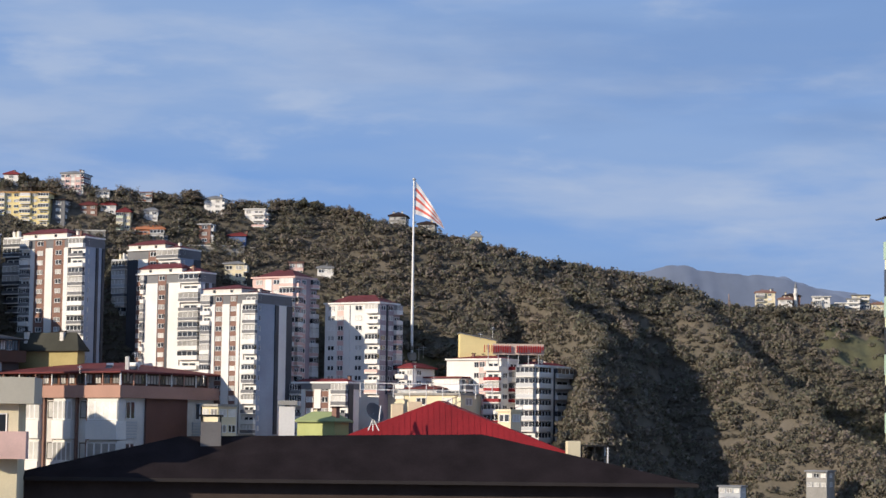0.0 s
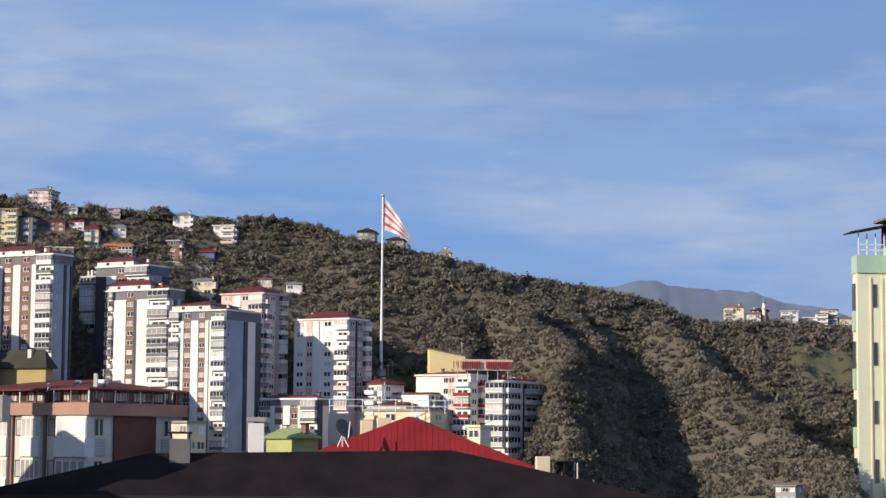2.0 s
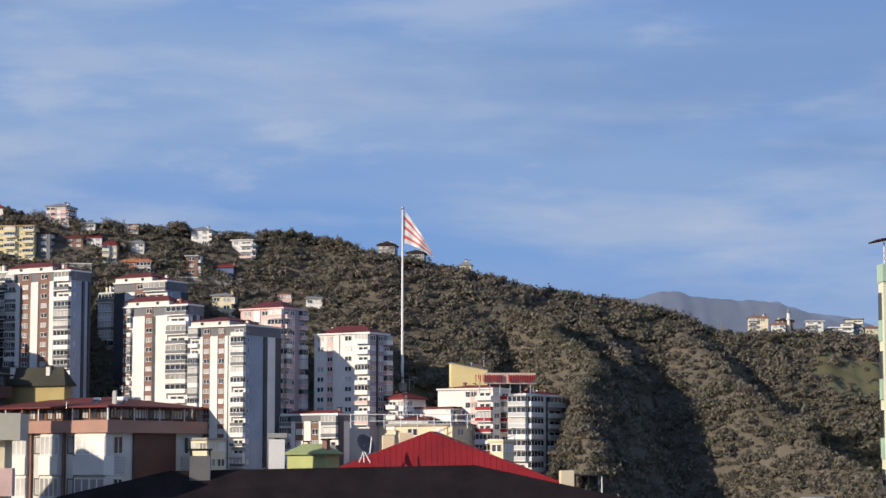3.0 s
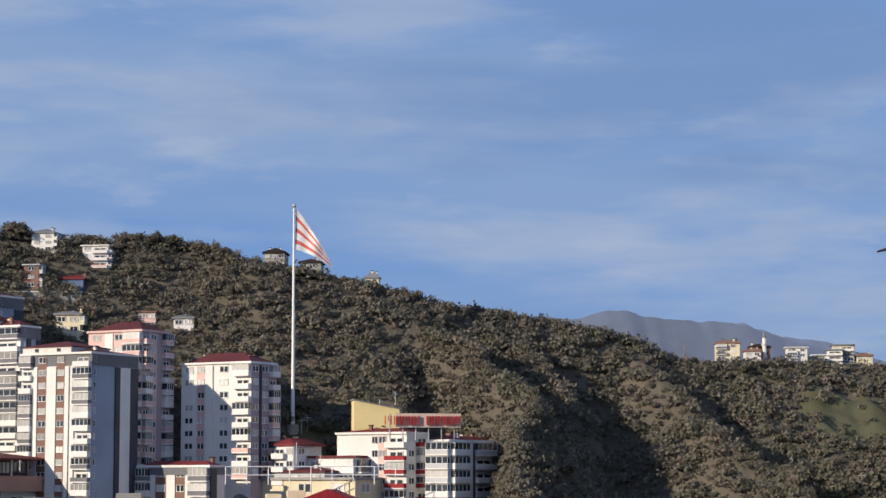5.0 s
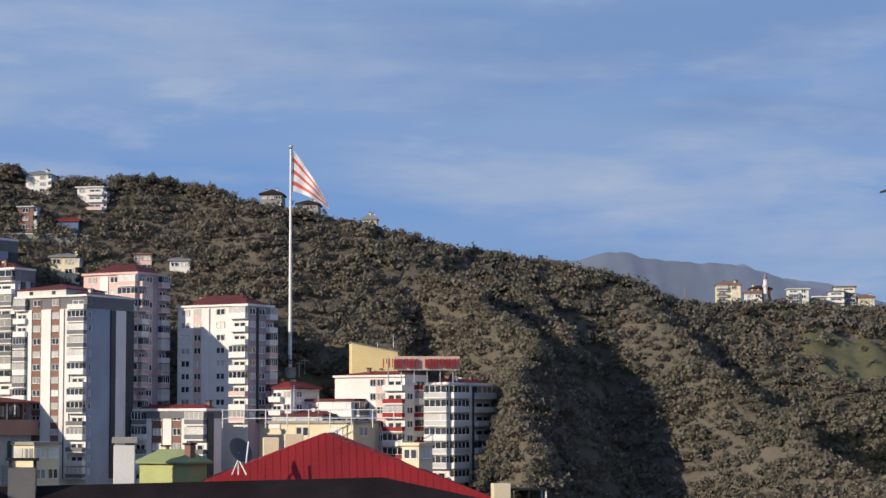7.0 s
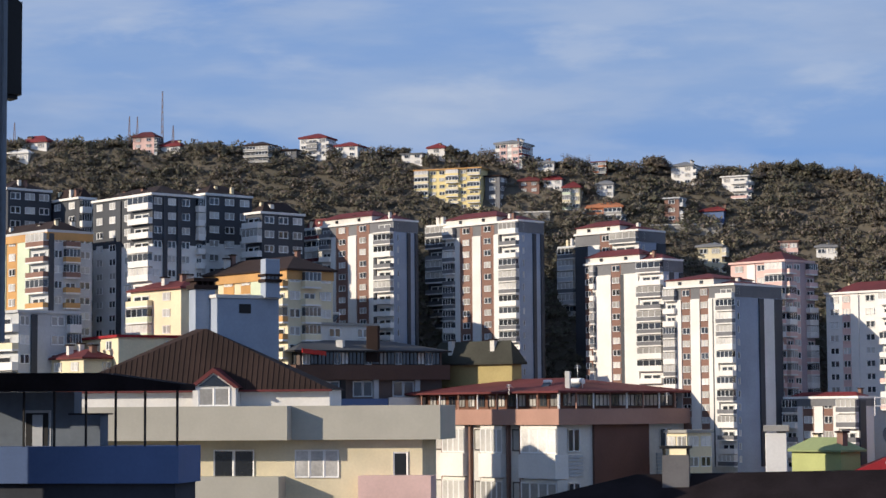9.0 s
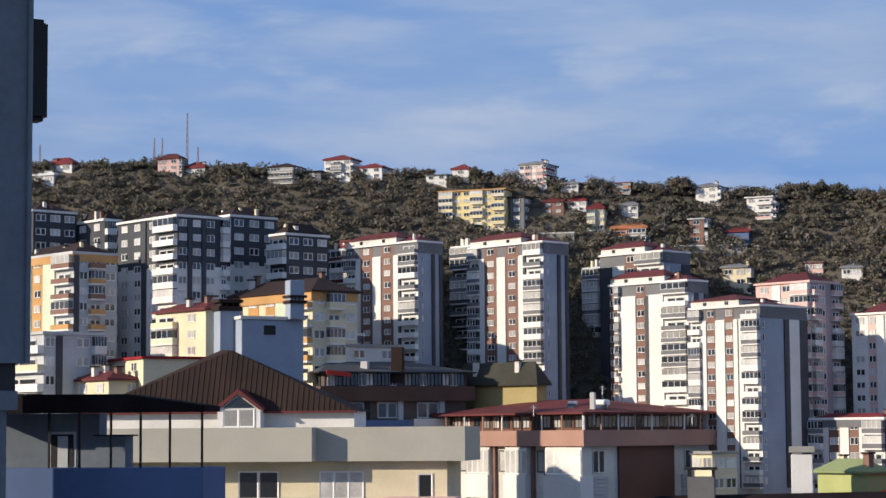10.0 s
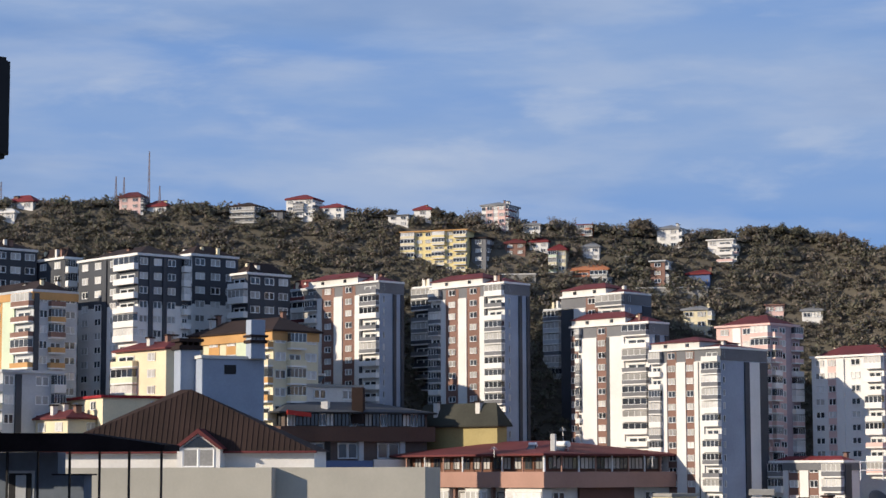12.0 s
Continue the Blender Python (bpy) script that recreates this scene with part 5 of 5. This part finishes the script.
retaining_wall(-28.36, 243.30, -22.45, 243.10, 0.5, "concrete retaining wall beside the yellow block")
retaining_wall(66.08, 242.60, 71.18, 246.00, 0.5, "pale stone terrace wall in the village")


# ---- plants ----
def leaf_material(name, colours):
    m = bpy.data.materials.new(name)
    m.use_nodes = True
    n, l = m.node_tree.nodes, m.node_tree.links
    b = n["Principled BSDF"]
    b.inputs["Roughness"].default_value, b.inputs["Specular IOR Level"].default_value = 0.85, 0.15
    geo, nz, ramp = n.new("ShaderNodeNewGeometry"), n.new("ShaderNodeTexNoise"), n.new("ShaderNodeValToRGB")
    nz.inputs["Scale"].default_value, nz.inputs["Detail"].default_value, nz.inputs["Roughness"].default_value = 0.13, 5, 0.62
    l.new(geo.outputs["Position"], nz.inputs["Vector"])
    mix = n.new("ShaderNodeMath")
    mix.operation, mix.inputs[1].default_value = "MULTIPLY_ADD", 0.14
    l.new(geo.outputs["Random Per Island"], mix.inputs[0])
    l.new(nz.outputs["Fac"], mix.inputs[2])
    while len(ramp.color_ramp.elements) < len(colours):
        ramp.color_ramp.elements.new(0.5)
    for k, c in enumerate(colours):
        ramp.color_ramp.elements[k].position = 0.38 + 0.40 * k / (len(colours) - 1)
        ramp.color_ramp.elements[k].color = (*c, 1)
    l.new(mix.outputs[0], ramp.inputs[0])
    l.new(ramp.outputs[0], b.inputs["Base Color"])
    # thin twigs and leaves let some light through
    tr, ms = n.new("ShaderNodeBsdfTranslucent"), n.new("ShaderNodeMixShader")
    ms.inputs[0].default_value = 0.32
    l.new(ramp.outputs[0], tr.inputs["Color"])
    l.new(b.outputs[0], ms.inputs[1])
    l.new(tr.outputs[0], ms.inputs[2])
    l.new(ms.outputs[0], n["Material Output"].inputs["Surface"])
    return m


# scrub colours, cooled towards blue-grey to carry some haze over the hill
SCRUB = leaf_material("winter_scrub_leaves", ((0.125, 0.132, 0.100), (0.205, 0.176, 0.152), (0.150, 0.156, 0.108), (0.230, 0.190, 0.172), (0.170, 0.170, 0.118), (0.240, 0.204, 0.175)))
CROWN = leaf_material("tree_leaves", ((0.110, 0.116, 0.080), (0.175, 0.152, 0.118), (0.215, 0.176, 0.148)))
BARK = mat("grey_brown_bark", (0.10, 0.075, 0.055), 0.95, 0.3)


def clumps(rs, centres, radii, leaves, leaf, flat=0.95):
    """Leaf triangles strewn through soft balls; an array of corners."""
    n = len(centres)
    d = rs.normal(size=(n, leaves, 3))
    d /= np.linalg.norm(d, axis=2, keepdims=True)
    r = rs.uniform(0.22, 1.05, (n, leaves, 1)) ** 0.6
    lump = 1 + 0.30 * np.sin(d[..., :1] * 5 + rs.uniform(0, 6, (n, 1, 1))) * np.cos(d[..., 1:2] * 4 + rs.uniform(0, 6, (n, 1, 1)))
    p = d * r * lump * radii[:, None, None]
    p[..., 2] = np.abs(p[..., 2]) * flat * rs.uniform(0.8, 1.35, (n, 1)) - 0.1 * radii[:, None]
    p = (p + centres[:, None, :]).reshape(-1, 3)
    # leaves lie along the outside of their clump, a little askew
    out = d.reshape(-1, 3) * (1, 1, 0.9) + rs.normal(size=p.shape) * 0.75 + (0, 0, 0.15)
    out /= np.linalg.norm(out, axis=1, keepdims=True)
    a = np.cross(out, rs.normal(size=p.shape))
    a /= np.linalg.norm(a, axis=1, keepdims=True)
    b = np.cross(out, a)
    s = (np.repeat(np.minimum(radii, 1.2), leaves) * leaf * rs.uniform(0.6, 1.3, len(p)))[:, None]
    co = np.stack([p - a * s, p + a * s * 0.6 - b * s * 0.8, p + a * s * 0.6 + b * s * 0.8], 1).reshape(-1, 3)
    return co


def leaf_mesh(name, co, material):
    """A mesh of loose triangles, three corners after three."""
    me = bpy.data.meshes.new(name)
    n = len(co) // 3
    me.vertices.add(3 * n)
    me.vertices.foreach_set("co", np.ascontiguousarray(co, dtype=np.float32).ravel())
    me.loops.add(3 * n)
    me.loops.foreach_set("vertex_index", np.arange(3 * n, dtype=np.int32))
    me.polygons.add(n)
    me.polygons.foreach_set("loop_start", np.arange(0, 3 * n, 3, dtype=np.int32))
    me.update(calc_edges=True)
    me.materials.append(material)
    return me


def free_of_buildings(x, y, gap=0.5):
    ok = np.ones(len(x), bool)
    z = lie(x, y)
    for bx, by, c, s, wf, ws, top in FOOT:
        u, v = (x - bx) * c - (y - by) * s, (x - bx) * s + (y - by) * c
        ok &= ~((u > -gap) & (u < wf + gap) & (v > -gap) & (v < ws + gap) & (z < top + 0.2))
    return ok


def build_scrub():
    """Bushes on a jittered grid, so that they close over the slope."""
    rs = np.random.RandomState(7)
    sets = []
    for x0, x1, y0, y1, step, deep, leaves, r0, r1 in ((7.0, 92.0, 203.0, 249.0, 0.60, 0.54, 98, 0.36, 1.15), (24.0, 36.0, 205.0, 242.0, 0.34, 0.50, 80, 0.36, 0.9), (-84.0, 8.0, 231.0, 248.5, 0.50, 0.34, 78, 0.30, 0.95)):
        gx, gy = np.meshgrid(np.arange(x0, x1, step), np.arange(y0, y1, deep))
        x, y = gx.ravel() + rs.uniform(-0.5, 0.5, gx.size) * step, gy.ravel() + rs.uniform(-0.5, 0.5, gx.size) * deep
        keep = free_of_buildings(x, y, 0.12)
        # open grass: the meadow on the right-hand hill and the patch under the pole
        mx, my = 64.68, 236.80
        px, py = 13.64, 231.50
        open_ground = (((x - mx) / 5.0) ** 2 + ((y - my) / 3.4) ** 2 < 1) | (((x - px) / 2.6) ** 2 + ((y - py) / 2.0) ** 2 < 1)
        keep &= ~(open_ground & (rs.uniform(size=len(x)) < 0.9)) & (rs.uniform(size=len(x)) < 0.94)
        x, y = x[keep], y[keep]
        r = r0 + (r1 - r0) * rs.uniform(size=len(x)) ** 2.6
        sets.append(clumps(rs, np.stack([x, y - 0.3 * r, lie(x, y) + 0.05 * r], 1), r, leaves, 0.20, 0.8))
    me = leaf_mesh("scrub", np.concatenate(sets), SCRUB)
    tagged(new("scrub", me), "dense brown and olive winter scrub covering the hillside", "bushes", kind="stuff")


build_scrub()


def build_meadow():
    """Grassy clearing on the right-hand hill and another under the pole."""
    grass = mat("damp_green_grass", (0.105, 0.108, 0.062), 0.95, 0.35, size=1.6, bump=0.5, second=(0.060, 0.054, 0.032))
    for cx, cy, rx, ry in ((64.68, 236.80, 4.8, 3.3), (13.64, 231.50, 2.6, 2.0)):
        u = np.linspace(0, 1, 9)[:, None]
        a = np.linspace(0, 2 * math.pi, 41)[None, :-1]
        k = u * (1 + 0.13 * np.sin(3 * a + 1) + 0.08 * np.sin(7 * a))
        x, y = cx + rx * k * np.cos(a), cy + ry * k * np.sin(a)
        z = lie(x, y) + 0.12 - 0.3 * np.clip(u - 0.8, 0, 1) * np.ones_like(x)
        i = (np.arange(8)[:, None] * 40 + np.arange(40)).ravel()
        j = (np.arange(8)[:, None] * 40 + (np.arange(40) + 1) % 40).ravel()
        me = bpy.data.meshes.new("meadow")
        me.from_pydata(np.stack([x, y, z], -1).reshape(-1, 3).tolist(), [], np.stack([i, i + 40, j + 40, j], 1).tolist())
        me.polygons.foreach_set("use_smooth", [True] * len(me.polygons))
        me.materials.append(grass)
        tagged(new("meadow", me), "green grass clearing in the hillside scrub", "ground", kind="structure")


build_meadow()


def tree(x, y, height, width, seed, bare=False):
    rs = np.random.RandomState(seed)
    z = float(lie(x, y)) - 0.1
    ob = thing("tree", x, y, z, 0, "small bare winter tree on the ridge" if bare else "small leafy tree on the ridge", "tree", "trees on the ridge")
    bm = bmesh.new()
    tube(bm, (0, 0, 0), (0.05, 0, height * 0.5), 0.07 * height ** 0.5, 0.04 * height ** 0.5, 7)
    part("trunk", bm, BARK, ob)
    tips = []
    for k in range(9 if bare else 6):
        a = k * 2.4 + seed
        s = Vector((0.03, 0, height * (0.10 + 0.04 * k)))
        e = s + Vector((math.cos(a) * width * 0.42, math.sin(a) * width * 0.42, height * rs.uniform(0.28, 0.5)))
        bm = bmesh.new()
        tube(bm, s, e, 0.035 * height ** 0.5, 0.012, 5)
        if bare:
            for j in range(5):
                m = s.lerp(e, 0.4 + 0.12 * j)
                tube(bm, m, m + Vector((rs.uniform(-0.3, 0.3) * width, rs.uniform(-0.3, 0.3) * width, height * rs.uniform(0.08, 0.2))), 0.016, 0.008, 4)
        part("limb", bm, BARK, ob)
        tips.append(tuple(e))
    tips.extend(((0, 0, height * 0.72), (0, 0, height * 0.4), (0.2 * width, 0, height * 0.3), (-0.2 * width, 0, height * 0.3)))
    cs = np.array(tips)
    cs = np.concatenate([cs, cs + rs.uniform(-0.22, 0.22, cs.shape) * width])
    me = leaf_mesh("crown", clumps(rs, cs, np.full(len(cs), width * 0.27), 26 if bare else 130, 0.20 if not bare else 0.16, 0.9), CROWN)
    c = new("crown", me)
    c.parent = ob


for k, (tx, th, tw, bare) in enumerate((
    (-65.99, 2.3, 0.5, False), (-64.52, 1.6, 1.6, True), (-66.87, 0.8, 0.9, False), (-55.50, 1.1, 0.9, False), (-54.64, 0.9, 0.8, True), (-53.49, 0.9, 0.9, True),
    (-39.10, 1.6, 1.2, True), (-38.16, 1.4, 1.1, True), (-37.16, 1.5, 1.2, False), (-32.38, 2.0, 1.2, False), (-31.40, 1.3, 1.2, False), (-28.95, 1.7, 1.7, True),
    (-20.89, 1.5, 1.3, True), (-19.72, 1.2, 1.2, True), (-16.13, 1.3, 1.3, False), (-14.97, 1.4, 1.3, True), (-12.90, 2.2, 2.2, False), (-11.60, 1.6, 1.4, True),
    (-6.77, 1.5, 1.4, True), (-5.74, 1.2, 1.4, False), (-2.65, 1.6, 1.6, False), (-7.11, 1.2, 1.2, True), (-1.98, 1.8, 1.8, False), (-0.69, 1.8, 1.7, False), (0.60, 1.9, 1.7, False), (1.90, 1.8, 1.7, False),
    (3.30, 1.6, 1.7, True), (4.76, 1.7, 1.8, False), (6.06, 1.8, 1.7, False), (7.37, 1.4, 1.5, True), (9.46, 1.1, 1.2, True), (18.16, 1.0, 1.2, False), (23.21, 1.1, 1.4, False), (24.55, 1.1, 1.3, False),
    (30.58, 1.0, 1.3, False), (33.27, 1.0, 1.3, False), (35.96, 0.9, 1.2, True), (38.66, 1.0, 1.3, False), (42.46, 1.0, 1.3, False), (51.21, 1.1, 1.2, False), (52.31, 1.0, 1.2, True),
)):
    tree(tx, crest_y(tx) + 0.15 * (k % 3), th * 0.62, tw, 40 + k, bare)
for k, (tx, ty, th, tw) in enumerate(((13.74, 233.80, 1.6, 1.6), (15.17, 232.70, 1.5, 1.7), (16.33, 231.40, 1.4, 1.6), (17.02, 230.70, 1.3, 1.5), (55.78, 241.60, 1.5, 1.2), (57.52, 241.90, 1.6, 1.0), (32.99, 219.50, 1.8, 1.5), (32.55, 222.50, 1.4, 1.4))):
    tree(tx, ty, th, tw, 90 + k, k > 5)


# ---- small things on the near roofs ----
def water_heater(x, y, z, size, turn):
    """A solar heater: slanted dark panel, white tank, thin legs."""
    ob = thing("solar_water_heater", x, y, z, turn, "solar water heater with a white tank on a roof", "water heater")
    bm = bmesh.new()
    box(bm, -0.55 * size, 0.55 * size, -0.8 * size, 0.8 * size, -0.04, 0.04)
    bmesh.ops.transform(bm, matrix=pose(0, 0, 0.75 * size, 38, 0, 0), verts=bm.verts)
    part("panel", bm, mat("dark_solar_panel", (0.05, 0.06, 0.08), 0.25, 0.1), ob)
    bm = bmesh.new()
    tube(bm, (-0.6 * size, 0.75 * size, 1.4 * size), (0.6 * size, 0.75 * size, 1.4 * size), 0.24 * size, None, 12)
    part("tank", bm, WHITEMETAL, ob)
    for sx in (-0.5, 0.5):
        for sy, h in ((-0.55, 0.35), (0.75, 1.25)):
            bm = bmesh.new()
            tube(bm, (sx * size, sy * size, 0), (sx * size, sy * size, h * size), 0.04 * size, None, 6)
            part("leg", bm, METAL, ob)
    return ob


hx, hz = -16.97, 21.70
water_heater(hx, 214.0, hz - 0.55, 1.0, -30)
hx, hz = -19.29, 22.03
water_heater(hx, 215.5, hz - 0.3, 0.6, -20)
hx, hz = -40.40, 27.88
water_heater(hx, 224.5, hz, 0.7, 20)
hx, hz = -38.90, 27.88
water_heater(hx, 224.8, hz, 0.6, -15)

for x0, z0, x1, z1, q in ((-35.40, 25.66, -34.40, 27.50, 222.0), (-37.80, 25.48, -37.20, 26.30, 221.0), (-17.37, 22.01, -16.99, 23.33, 213.0)):
    near_box("roof_chimney", "small weathered chimney on a cluttered roof", "chimney", x0, z0, x1, z1, q, q + 0.8, BROWNROOF if x1 - x0 > 0.9 else OFFWHITE, down=z0 - 1.2)


def roof_terrace_rail():
    """Railings and antennas on the cream penthouse block."""
    x0, z0 = 6.56, 20.07
    x1, z1 = 20.37, 21.11
    ob = thing("terrace_railing", (x0 + x1) / 2, 218.5, z0, 0, "white steel terrace frame with rails on a roof", "railing")
    for k in range(9):
        bm = bmesh.new()
        c = x0 + (x1 - x0) * k / 8
        tube(bm, (c, 218.5, z0 - 0.4), (c, 218.5, z1), 0.045, None, 6)
        part("rail_post", bm, WHITEMETAL, ob, world=ob)
    for f in (0.35, 1.0):
        bm = bmesh.new()
        tube(bm, (x0, 218.5, z0 + (z1 - z0) * f), (x1, 218.5, z0 + (z1 - z0) * f), 0.04, None, 6)
        part("rail_bar", bm, WHITEMETAL, ob, world=ob)


roof_terrace_rail()


def antenna(x, y, z, h):
    ob = thing("antenna", x, y, z, 20, "thin roof antenna on a steel mast", "antenna")
    bm = bmesh.new()
    tube(bm, (0, 0, 0), (0, 0, h), 0.03, 0.02, 5)
    part("mast", bm, METAL, ob)
    for k in range(4):
        bm = bmesh.new()
        tube(bm, (-0.3 + 0.04 * k, 0, h * (0.75 + 0.07 * k)), (0.3 - 0.04 * k, 0, h * (0.75 + 0.07 * k)), 0.015, None, 4)
        part("rod", bm, METAL, ob)


for ax, az, ay, ah in ((20.98, 26.85, 225.0, 1.2), (19.73, 26.69, 226.0, 0.7), (14.27, 20.45, 219.0, 2.2), (12.30, 21.81, 219.0, 1.8), (-16.49, 23.34, 214.0, 1.0), (-21.99, 22.06, 214.0, 0.8), (-41.79, 26.92, 204.0, 0.9), (-9.55, 21.29, 215.0, 0.8)):
    antenna(ax, ay, az - 0.5, ah)


def street_pole(x, y, h):
    z = float(lie(x, y)) - 0.2
    ob = thing("utility_pole", x, y, z, 0, "grey utility pole standing on the slope", "utility pole")
    bm = bmesh.new()
    tube(bm, (0, 0, 0), (0, 0, h), 0.06, 0.04, 6)
    part("pole", bm, CONCRETE, ob)
    bm = bmesh.new()
    box(bm, -0.35, 0.35, -0.03, 0.03, h - 0.25, h - 0.18)
    part("crossarm", bm, CONCRETE, ob)


for px, py in ((-5.44, 242.40), (-14.09, 243.90), (13.44, 232.60), (13.95, 232.80), (62.91, 228.20)):
    street_pole(px, py, 1.7)
